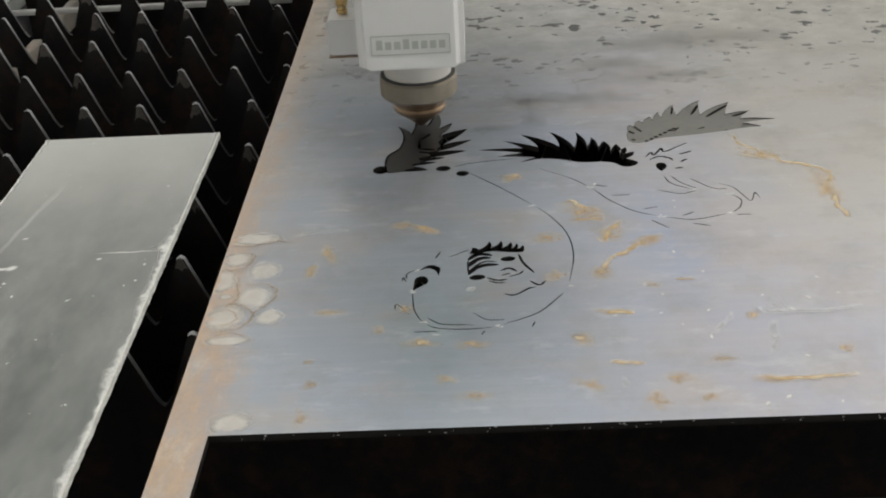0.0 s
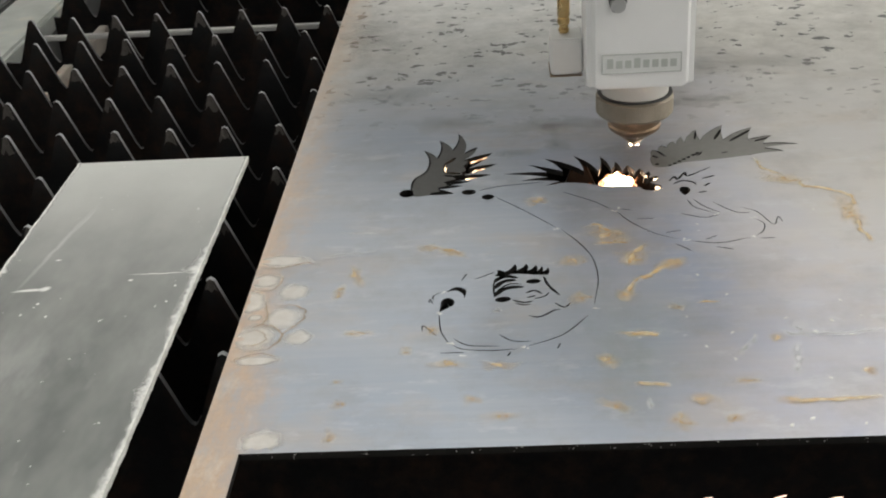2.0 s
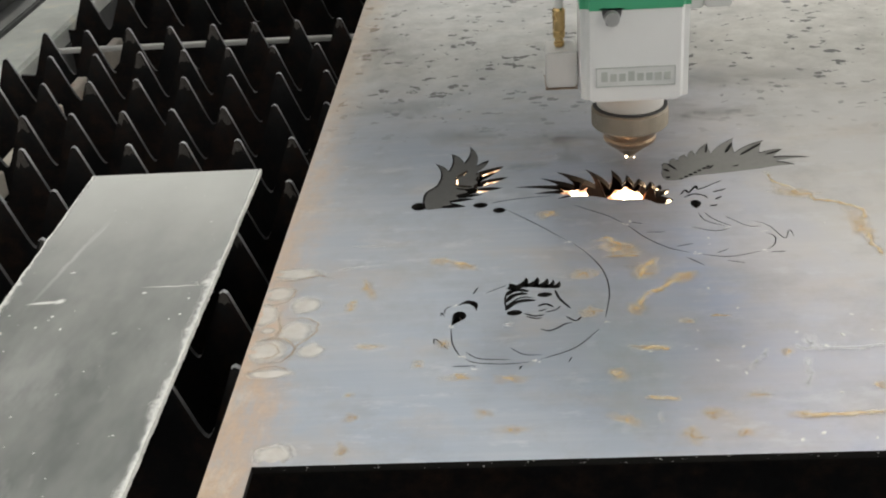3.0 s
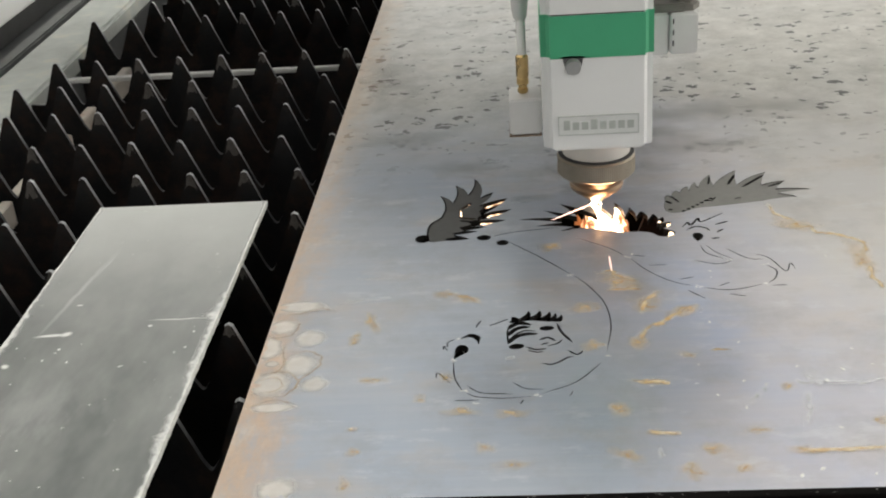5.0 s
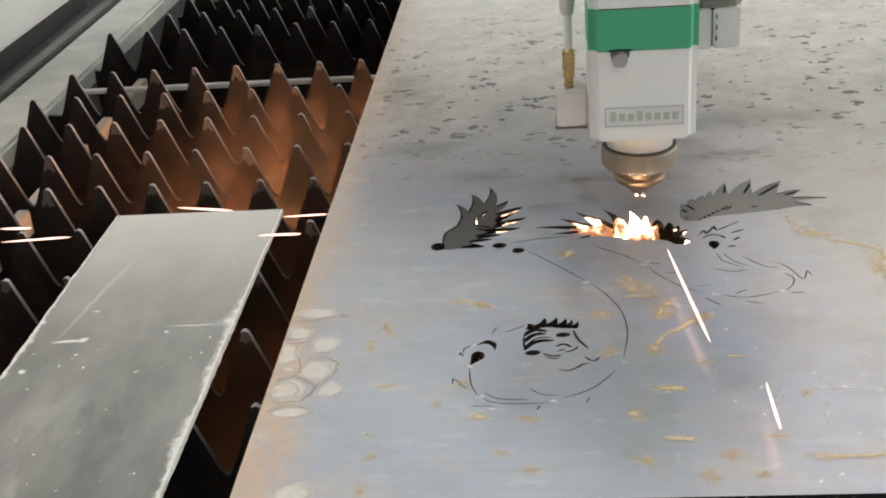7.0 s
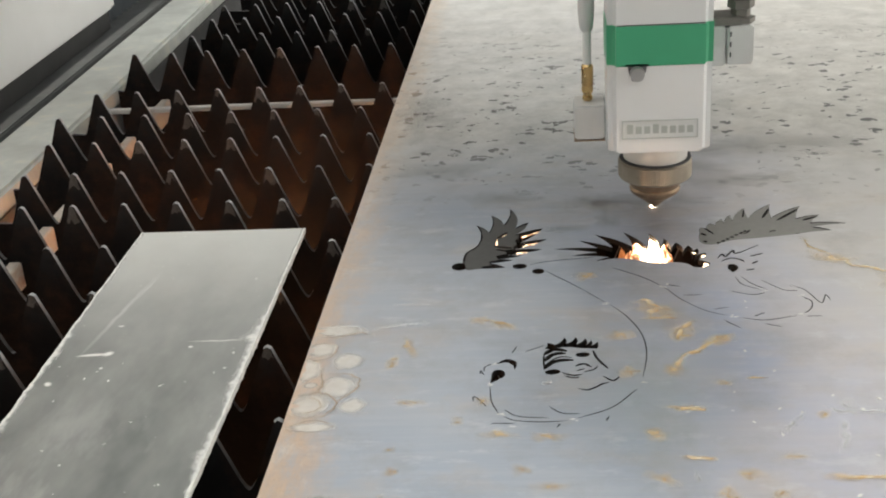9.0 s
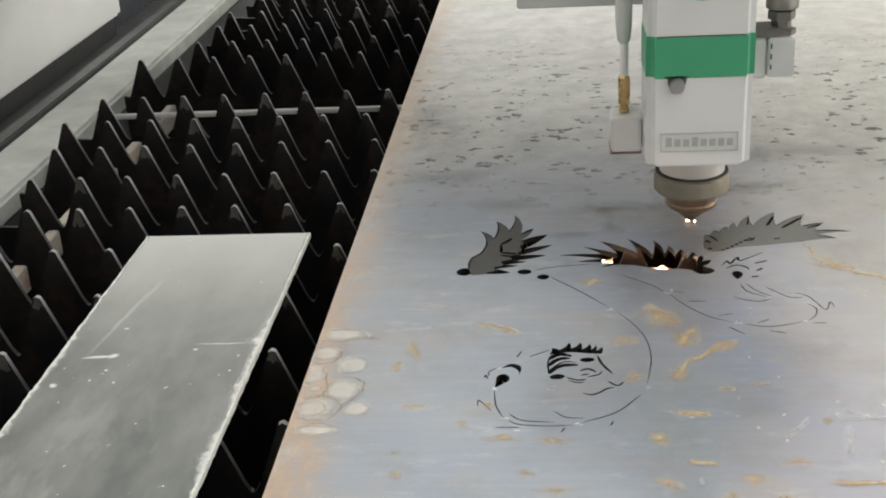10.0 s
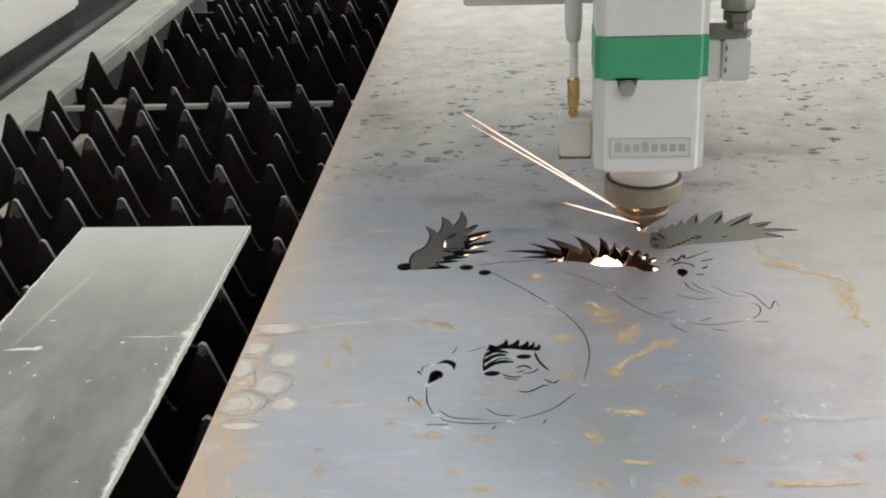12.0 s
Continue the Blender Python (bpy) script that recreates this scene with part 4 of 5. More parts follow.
def slat(y, phase):
    root = thing("support_slat", "black scorched saw-toothed steel support slat standing on edge", "support slat", "slats of the cutting bed", at=(0, y, 0))
    bm = bmesh.new()
    pts = slat_outline(phase, -0.376 if y < 0.95 else -0.335, 1.12)
    half = 0.0019
    front = [bm.verts.new((x, -half, z)) for x, z in pts]
    back = [bm.verts.new((x, half, z)) for x, z in pts]
    flat = [bm.faces.new(front), bm.faces.new(list(reversed(back)))]
    for i in range(len(pts)):
        j = (i + 1) % len(pts)
        bm.faces.new((front[j], front[i], back[i], back[j])).material_index = 1
    bm.normal_update()
    bmesh.ops.triangulate(bm, faces=flat)
    bmesh.ops.recalc_face_normals(bm, faces=bm.faces[:])
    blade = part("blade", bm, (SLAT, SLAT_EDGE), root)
    # slag that has frozen onto the teeth beside the sheets
    rng = random.Random(round(y * 1000))
    for k in range(-7, 1):
        c = phase + k * PITCH
        if not -0.30 < c < 0.0 or rng.random() < (0.40 if y < 0.78 else 0.75):
            continue
        part("slag_crust", crust_scale(rng), CRUST, blade, "dull frozen slag on a tooth tip").location = (c, -half - 0.0001, -THICK)


SLATS = [(0.0985, -0.0055), (0.1855, -0.030), (0.270, -0.039),
         (0.3520, -0.0145), (0.4385, -0.0250), (0.5160, -0.0518), (0.6010, -0.0620), (0.6840, -0.0815), (0.7680, -0.0245),
         (0.932, -0.0330), (1.009, -0.0270), (1.095, -0.0680), (1.176, -0.0260), (1.26, -0.044), (1.344, -0.011), (1.428, -0.033),
         (1.512, -0.02), (1.596, -0.04)]
for y, phase in SLATS:
    slat(y, phase)


def bed():
    def piece(name, box, mat, label, category, bevel=0.0):
        return tagged(new(name, mesh_of(name, block(bmesh.new(), *box, bevel), mat)), label, category, kind="structure")

    piece("crossbar", (-0.372, 1.1, 0.836, 0.845, -0.050, -0.045), BAR, "pale steel crossbar between the slats", "bed frame", 0.001)
    piece("slat_rest_west", (-0.3150, -0.3040, -0.5, 0.905, -0.078, -0.0545), RUSTY_BAR, "pale bar carrying the slats", "bed frame", 0.001)
    piece("slat_rest_east", (0.50, 0.514, -0.5, 1.9, -0.16, -0.137), BAR, "pale bar carrying the slats", "bed frame", 0.001)
    piece("bed_rail", (-0.455, -0.386, -0.8, 2.6, -0.075, -0.050), RAIL, "dusty grey-green painted side rail of the bed", "bed frame", 0.004)
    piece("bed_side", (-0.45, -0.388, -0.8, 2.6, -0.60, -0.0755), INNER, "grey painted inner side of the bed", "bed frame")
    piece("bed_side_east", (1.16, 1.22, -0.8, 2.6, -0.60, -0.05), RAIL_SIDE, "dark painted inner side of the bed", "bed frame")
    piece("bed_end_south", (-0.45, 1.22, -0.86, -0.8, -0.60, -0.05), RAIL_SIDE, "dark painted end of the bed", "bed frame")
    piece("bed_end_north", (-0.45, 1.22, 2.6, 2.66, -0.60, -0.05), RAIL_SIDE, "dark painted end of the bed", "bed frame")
    piece("scrap_tray", (-0.388, 1.16, -0.8, 2.6, -0.78, -0.601), SOOT, "sooty scrap tray under the slats", "tray")
    piece("track_floor", (-0.62, -0.456, -0.8, 3.2, -0.12, -0.092), GROOVE, "dark oily track beside the bed", "track")
    piece("track_strip", (-0.512, -0.492, -0.8, 3.2, -0.091, -0.070), RAIL_SIDE, "dark grey linear guide strip", "track", 0.002)
    piece("base_skirt", (-0.64, -0.456, -0.86, 3.2, -0.89, -0.121), RAIL_SIDE, "dark machine base", "machine base")


bed()


def enclosure():
    root = thing("enclosure_panel", "white painted machine enclosure panel with a dark foot seam", "cabinet")
    part("panel", block(bmesh.new(), -0.90, -0.553, -0.3, 1.46, -0.062, 1.3, 0.006), CABINET, root)
    part("foot_seam", block(bmesh.new(), -0.88, -0.560, -0.28, 1.44, -0.091, -0.063), SEAM, root)
    bm = block(bmesh.new(), -0.5528, -0.550, 0.735, 0.737, -0.05, 1.2)
    part("panel_joint", bm, SEAM, root)
    for y in (0.70, 0.77):
        bm = bmesh.new()
        bmesh.ops.create_cone(bm, cap_ends=True, segments=14, radius1=0.005, radius2=0.004, depth=0.003,
                              matrix=Matrix.Translation((-0.5515, y, 0.045)) @ Matrix.Rotation(math.pi / 2, 4, "Y"))
        part("screw", bm, STEELROD, root, "dull steel screw head")
    bellows = thing("bellows_cover", "black folded bellows cover beside the bed", "bellows")
    bm = bmesh.new()
    rows = []
    for k in range(61):
        y, x = 1.475 + 0.014 * k, -0.570 - 0.016 * (k % 2)
        rows.append((bm.verts.new((x, y, -0.0905)), bm.verts.new((x, y, 0.25)), bm.verts.new((x - 0.25, y, 0.25))))
    for a, b in zip(rows, rows[1:]):
        bm.faces.new((a[0], b[0], b[1], a[1]))
        bm.faces.new((a[1], b[1], b[2], a[2]))
    part("folds", bm, BELLOWS, bellows)


enclosure()


# ---- the gantry and the cutting head ----
def gantry():
    root = thing("gantry_beam", "pale grey painted gantry beam across the bed", "gantry")
    part("beam", block(bmesh.new(), -0.75, 1.6, 0.85, 1.05, 0.112, 0.33, 0.01), GANTRY, root)
    for x in (-0.68, 1.5):
        part("leg", block(bmesh.new(), x - 0.05, x + 0.05, 0.87, 1.03, -0.085, 0.1115, 0.006), GANTRY, root)


gantry()


def cutting_head():
    root = thing("laser_cutter", "white laser cutting head with a green band and a bronze nozzle", "laser cutter")
    part("back_block", block(bmesh.new(), -0.0260, 0.0270, 0.0085, 0.0400, 0.0605, 0.2350, 0.001), WHITE, root, "white rear half of the head")
    bm = block(bmesh.new(), -0.0372, 0.0350, -0.046, 0.008, 0.060, 0.235)
    edges = [e for e in bm.edges if abs(e.verts[0].co.z - e.verts[1].co.z) > 0.1]
    bmesh.ops.bevel(bm, geom=edges, offset=0.006, segments=3, affect="EDGES")
    rim = [e for e in bm.edges if min(v.co.z for v in e.verts) > 0.2349 or max(v.co.z for v in e.verts) < 0.0601]
    bmesh.ops.bevel(bm, geom=rim, offset=0.0015, segments=2, affect="EDGES")
    body = part("body", bm, WHITE, root, "white painted head body", True)
    bm = block(bmesh.new(), -0.0378, 0.0356, -0.0466, 0.0083, 0.1243, 0.1525)
    edges = [e for e in bm.edges if abs(e.verts[0].co.z - e.verts[1].co.z) > 0.01]
    bmesh.ops.bevel(bm, geom=edges, offset=0.006, segments=3, affect="EDGES")
    part("green_band", bm, GREEN, root, "green painted band", True)
    part("joint", block(bmesh.new(), -0.0310, 0.0285, -0.0463, -0.0455, 0.1527, 0.1534), SEAM, body, "thin dark joint")
    # notch plate and clamp screw under the band
    bm = bmesh.new()
    slab(bm, [(-0.0255, 0.1258), (-0.0236, 0.1240), (-0.0228, 0.1200), (-0.0205, 0.1140), (-0.0170, 0.1131), (-0.0135, 0.1140), (-0.0112, 0.1200), (-0.0104, 0.1240), (-0.0085, 0.1258)], 0.0, 0.0006)
    bmesh.ops.transform(bm, matrix=Matrix(((1, 0, 0, 0), (0, 0, -1, -0.0460), (0, 1, 0, 0), (0, 0, 0, 1))), verts=bm.verts[:])
    part("screw_boss", bm, COVER, body, "dark recess round the clamp screw")
    bm = bmesh.new()
    turn = Matrix.Translation((-0.0170, -0.0485, 0.1192)) @ Matrix.Rotation(math.pi / 2, 4, "X")
    bmesh.ops.create_cone(bm, cap_ends=True, segments=24, radius1=0.0054, radius2=0.0048, depth=0.005, matrix=turn)
    part("clamp_screw", bm, STEELROD, root, "bright steel clamp screw", True)
    # round emblem: plain disc
    bm = bmesh.new()
    bmesh.ops.create_cone(bm, cap_ends=True, segments=40, radius1=0.019, radius2=0.019, depth=0.001,
                          matrix=Matrix.Translation((-0.001, -0.0464, 0.1960)) @ Matrix.Rotation(math.pi / 2, 4, "X"))
    part("emblem", bm, GREEN, root, "plain round green emblem")
    # name plate with plain bars
    plate = part("name_plate", block(bmesh.new(), -0.0275, 0.0255, -0.0468, -0.0455, 0.0715, 0.0850, 0.0004), LABEL, root, "silver name plate with a grey rim")
    bm = bmesh.new()
    for x0, x1, z0, z1 in ((-0.0275, 0.0255, 0.0845, 0.0850), (-0.0275, 0.0255, 0.0715, 0.0720), (-0.0275, -0.0270, 0.0720, 0.0845), (0.0250, 0.0255, 0.0720, 0.0845)):
        block(bm, x0, x1, -0.0473, -0.0467, z0, z1)
    part("rim", bm, INK, plate)
    for k in range(8):
        x = -0.0240 + 0.0060 * k
        tall = 0.0068 if k in (0, 3) else 0.0054
        part("printed_bar", block(bmesh.new(), x, x + 0.0042, -0.0472, -0.0467, 0.0752, 0.0752 + tall), INK, plate)
    # neck, ring nut and nozzle
    part("neck", lathe(bmesh.new(), [(0.0235, 0.036), (0.0240, 0.044), (0.0250, 0.050), (0.0250, 0.0645)], 48), CERAMIC, root, "pale ceramic neck", True)
    part("ring_nut", lathe(bmesh.new(), [(0.0215, 0.0245), (0.0262, 0.0255), (0.0276, 0.0272), (0.0276, 0.0388), (0.0262, 0.0402), (0.0235, 0.0404)], 240, ribs=0.008), KNURL, root, "knurled nickel ring nut")
    # black ring added where only a shadow gap lies between neck and nut
    part("gap_shadow_ring", lathe(bmesh.new(), [(0.0238, 0.0405), (0.0266, 0.0406), (0.0268, 0.0410), (0.0266, 0.0415), (0.0238, 0.0416)], 48), SEAM, root, "thin black ring in place of the shadow gap over the nut", True)
    part("nozzle_holder", lathe(bmesh.new(), [(0.0120, 0.0088), (0.0165, 0.0120), (0.0188, 0.0142), (0.0192, 0.0165), (0.0180, 0.0180), (0.0205, 0.0215), (0.0212, 0.0248)], 48), BRONZE, root, "heat-tinted bronze nozzle holder", True)
    part("nozzle", lathe(bmesh.new(), [(0.0012, 0.0), (0.0022, 0.0004), (0.0085, 0.0060), (0.0118, 0.0086), (0.0118, 0.0095)], 36), BRONZE, root, "conical copper nozzle tip", True)
    # sensor block with its brass plug on the one side
    part("side_block", block(bmesh.new(), -0.0600, -0.0380, -0.013, 0.016, 0.0600, 0.0860, 0.0012), ALU, root, "pale block beside the body")
    part("side_plate", block(bmesh.new(), -0.0605, -0.0382, -0.0135, 0.0165, 0.0591, 0.0598), BRONZE, root, "thin dark plate")
    plug = part("plug", lathe(bmesh.new(), [(0.0030, 0.0868), (0.0038, 0.0880), (0.0038, 0.0900), (0.0030, 0.0905), (0.0032, 0.0930), (0.0042, 0.0935), (0.0042, 0.0975),
                                            (0.0036, 0.0980), (0.0044, 0.0990), (0.0044, 0.1130), (0.0030, 0.1145)], 20, (-0.0500, 0.0)), BRASS, root, "brass cable plug", True)
    part("cable", tube(bmesh.new(), [(-0.0500, 0, 0.1140), (-0.0500, 0, 0.1340), (-0.0500, 0.001, 0.1420), (-0.0515, 0.003, 0.2400)], 0.0030), TUBE, plug, "pale sensor cable", True)
    part("sheath", lathe(bmesh.new(), [(0.0032, 0.1385), (0.0046, 0.1400), (0.0056, 0.1480), (0.0060, 0.1560), (0.0060, 0.2350)], 20, (-0.0503, 0.001)), ALU, plug, "grey cable sheath", True)
    # gas valve on the other side
    part("valve_block", block(bmesh.new(), 0.0365, 0.0490, -0.008, 0.020, 0.1110, 0.1400, 0.0012), ALU, root, "pale bracket block")
    block_b = part("valve_block", block(bmesh.new(), 0.0494, 0.0680, -0.010, 0.020, 0.1120, 0.1400, 0.0012), ALU, root, "pale bracket block")
    for z in (0.1180, 0.1255, 0.1330):
        part("printed_bar", block(bmesh.new(), 0.0512, 0.0522, -0.0104, -0.0099, z, z + 0.0035), SEAM, block_b)
    part("valve_arm", block(bmesh.new(), 0.0365, 0.0600, -0.008, 0.018, 0.1402, 0.1460, 0.001), FITTING, root, "dark valve arm")
    valve = part("valve", lathe(bmesh.new(), [(0.0105, 0.1402), (0.0105, 0.1440), (0.0070, 0.1450), (0.0070, 0.1500), (0.0096, 0.1510), (0.0096, 0.1570), (0.0060, 0.1580), (0.0060, 0.1650)], 6, (0.0600, 0.004)), FITTING, root, "dark steel gas fitting")
    part("collar", lathe(bmesh.new(), [(0.0090, 0.1580), (0.0112, 0.1590), (0.0112, 0.1690), (0.0104, 0.1700), (0.0104, 0.2300), (0.0090, 0.2310)], 60, (0.0600, 0.004), 1.0, 0.03), FITTING, valve, "grey gas pipe", True)
    # slide plate that carries the head
    part("slide_plate", block(bmesh.new(), -0.127, 0.129, 0.0410, 0.0530, 0.1560, 0.2300, 0.001), ALU, root, "grey slide plate behind the body")
    part("slide_arm", block(bmesh.new(), -0.035, 0.037, 0.0540, 0.3995, 0.1900, 0.2300, 0.002), WHITE, root, "grey arm to the gantry")
    # dark carriage cover that rides on the gantry; its top falls away to one side
    bm = slab(bmesh.new(), [(-0.400, 0.110), (0.110, 0.110), (0.110, 0.300), (0.000, 0.300), (-0.060, 0.296), (-0.110, 0.279), (-0.160, 0.243), (-0.230, 0.217), (-0.310, 0.190), (-0.400, 0.155)], -0.035, 0.0)
    bmesh.ops.transform(bm, matrix=Matrix(((1, 0, 0, 0), (0, 0, -1, 0.400), (0, 1, 0, 0), (0, 0, 0, 1))), verts=bm.verts[:])
    part("carriage_cover", bm, COVER, root, "dark grey carriage cover with a sloping top")
    return root


HEAD = cutting_head()


# ---- fire and sparks ----
def burning_metal(name, label, tongues, spread, tall, seed, skin=FLAME, core=None):
    """Ragged tongues of burning metal: tapered, bent shards in one body, round a lumpy pool if core gives its half sizes."""
    rng = random.Random(seed)
    bm = bmesh.new()
    if core:
        made = bmesh.ops.create_icosphere(bm, subdivisions=4, radius=1.0)["verts"]
        for v in made:
            d = v.co.normalized()
            bulge = 1 + 0.28 * noise.noise(d * 2.2 + Vector((seed, 0, 0))) + 0.16 * noise.noise(d * 6.0 + Vector((seed, 3, 0)))
            v.co = Vector((d.x * core[0] * bulge, d.y * core[1] * bulge - 0.014, max(-1, min(1, d.z * 1.8)) * core[2] * (0.6 + 0.4 * bulge) + 0.006))
    for k in range(tongues):
        x, y = rng.uniform(-1, 1) * spread[0], rng.uniform(-1, 1) * spread[1]
        h = tall * rng.uniform(0.5, 1.0) * (1 - 0.5 * abs(x) / spread[0])
        w = rng.uniform(0.0012, 0.0034)
        lean = rng.uniform(-0.9, 0.9)
        rows = []
        for s in (0.0, 0.35, 0.7):
            r = w * (1 - 0.75 * s)
            c = (x + lean * h * s * s * 0.6, y + rng.uniform(-1, 1) * w * 0.4, h * s)
            rows.append([bm.verts.new((c[0] + r * math.cos(a), c[1] + r * 0.8 * math.sin(a), c[2])) for a in (0, 1.26, 2.51, 3.77, 5.03)])
        tip = bm.verts.new((x + lean * h * 0.75, y, h))
        for a, b in zip(rows, rows[1:]):
            for i in range(5):
                bm.faces.new((a[i], a[(i + 1) % 5], b[(i + 1) % 5], b[i]))
        for i in range(5):
            bm.faces.new((rows[-1][i], rows[-1][(i + 1) % 5], tip))
        bm.faces.new(list(reversed(rows[0])))
    return tagged(new(name, mesh_of(name, bm, skin)), label, "fire", kind="stuff")


FIRES = [burning_metal("cutting_fire", "white-hot burning metal under the cut", 60, (0.018, 0.018), 0.019, 3, FLAME, (0.0150, 0.030, 0.011)),
         burning_metal("cutting_fire", "orange burning metal under the cut", 34, (0.014, 0.013), 0.018, 8, TAIL_FIRE, (0.0155, 0.020, 0.010))]


NOZZLE_FIRE = burning_metal("nozzle_fire", "white-hot splash under the nozzle tip", 16, (0.0048, 0.0026), 0.0042, 41, SPLASH)


def slit_glow(lines, beads):
    """Firelight in the slits, built as thin glowing streaks and beads laid in them."""
    bm = bmesh.new()
    for line in lines:
        pts = smooth_line([Vector((x, y, 0)) for x, y in line], 4)
        tube(bm, pts, 0.00042, 6)
    for x, y, r in beads:
        bmesh.ops.create_icosphere(bm, subdivisions=2, radius=r * 0.72, matrix=Matrix.Translation((x, y, 0)) @ Matrix.Diagonal((1.2, 1, 0.5, 1)))
    return tagged(new("slit_firelight", mesh_of("slit_firelight", bm, STREAK)), "firelight in the cut slits, built as glowing streaks and beads", "fire", kind="stuff")


SLIT_LIGHTS = [slit_glow([[(0.0150, 0.0175), (0.0290, 0.0275)], [(0.018, 0.003), (0.031, 0.0075)], [(0.0035, 0.0232), (0.0000, 0.0175), (-0.0030, 0.0145)], [(-0.0030, 0.0110), (-0.0030, 0.0050)], [(-0.0010, -0.0017), (0.0050, -0.0032)], [(0.012, -0.0105), (0.020, -0.0098)]],
                        [(0.0170, 0.0010, 0.0008), (0.0120, 0.0145, 0.0007)]),
              slit_glow([], [(0.2595 - 0.257, 0.299 - 0.293, 0.0026), (0.0030, -0.0005, 0.0024), (0.0022, -0.0065, 0.0024), (0.0005, -0.0115, 0.0022), (-0.0045, 0.0125, 0.0016)]
                        + [(0.0145 + 0.0036 * k, 0.0250 + 0.0033 * k, 0.0012) for k in range(0, 7, 2)])]
# gaps between the slats through which the embers fly: x, y
GAPS = [(-0.090, 0.478), (-0.090, 0.558), (-0.090, 0.643), (-0.090, 0.726), (-0.020, 0.311), (-0.020, 0.142)]
EMBERS = [burning_metal("ember_shower", "orange shower of embers between the slats", 16, (0.100 if y > 0.4 else 0.02, 0.015), 0.018, 20 + k, SHOWER_GLOW)
          for k, (x, y) in enumerate(GAPS)]


def spark(long, thick=0.0006):
    """A streak of glowing metal along its own x, tapered at both ends."""
    bm = bmesh.new()
    rows = []
    for s, r in ((-0.5, 0.15), (-0.3, 0.7), (0.2, 1.0), (0.42, 0.7), (0.5, 0.2)):
        rows.append([bm.verts.new((s * long, r * thick * math.cos(a), r * thick * math.sin(a))) for a in (0, 1.05, 2.09, 3.14, 4.19, 5.24)])
    for a, b in zip(rows, rows[1:]):
        for i in range(6):
            bm.faces.new((a[i], b[i], b[(i + 1) % 6], a[(i + 1) % 6]))
    bm.faces.new(rows[0])
    bm.faces.new(list(reversed(rows[-1])))
    return tagged(new("spark", mesh_of("spark", bm, EMBER)), "short-lived glowing orange spark streak", "spark", "flying sparks")


# ---- what moves ----
HEAD_ROWS = [
    (0.0, 0.113, 0.361, 0.001), (0.1, 0.117, 0.363, 0.002), (0.2, 0.157, 0.362, 0.020), (0.3, 0.167, 0.360, 0.023), (0.4, 0.205, 0.360, 0.025),
    (0.5, 0.213, 0.360, 0.024), (0.6, 0.251, 0.360, 0.006), (0.8, 0.253, 0.358, 0.002), (1.0, 0.252, 0.358, 0.001), (1.5, 0.248, 0.360, 0.001),
    (2.0, 0.250, 0.356, 0.001), (2.5, 0.239, 0.359, 0.001), (3.0, 0.239, 0.359, 0.001), (3.2, 0.229, 0.362, 0.013), (3.5, 0.220, 0.360, 0.012),
    (4.0, 0.215, 0.352, 0.001), (4.5, 0.228, 0.345, 0.001), (4.8, 0.231, 0.340, 0.001), (5.0, 0.211, 0.335, 0.001), (5.1, 0.216, 0.338, 0.001),
    (5.2, 0.229, 0.340, 0.001), (5.3, 0.227, 0.341, 0.001), (5.4, 0.204, 0.343, 0.001), (5.5, 0.188, 0.346, 0.001), (5.6, 0.159, 0.362, 0.001),
    (5.7, 0.151, 0.372, 0.001), (5.8, 0.168, 0.372, 0.001), (5.9, 0.186, 0.362, 0.001), (6.0, 0.220, 0.355, 0.001), (6.1, 0.230, 0.355, 0.001),
    (6.2, 0.211, 0.362, 0.001), (6.3, 0.191, 0.370, 0.001), (6.4, 0.164, 0.380, 0.001), (6.5, 0.156, 0.386, 0.001), (6.6, 0.156, 0.386, 0.001),
    (6.7, 0.166, 0.380, 0.001), (6.8, 0.196, 0.372, 0.001), (6.9, 0.215, 0.366, 0.001), (7.0, 0.233, 0.364, 0.001), (7.1, 0.234, 0.364, 0.001),
    (7.2, 0.209, 0.366, 0.001), (7.3, 0.207, 0.368, 0.001), (7.5, 0.226, 0.372, 0.001), (7.7, 0.229, 0.360, 0.001), (8.1, 0.222, 0.365, 0.001),
    (8.5, 0.236, 0.372, 0.001), (8.9, 0.232, 0.384, 0.001), (9.3, 0.238, 0.393, 0.001), (9.5, 0.248, 0.374, 0.001), (10.0, 0.254, 0.372, 0.001),
    (10.5, 0.253, 0.381, 0.001), (11.0, 0.262, 0.372, 0.001), (11.5, 0.258, 0.366, 0.001), (12.0, 0.255, 0.350, 0.001)]
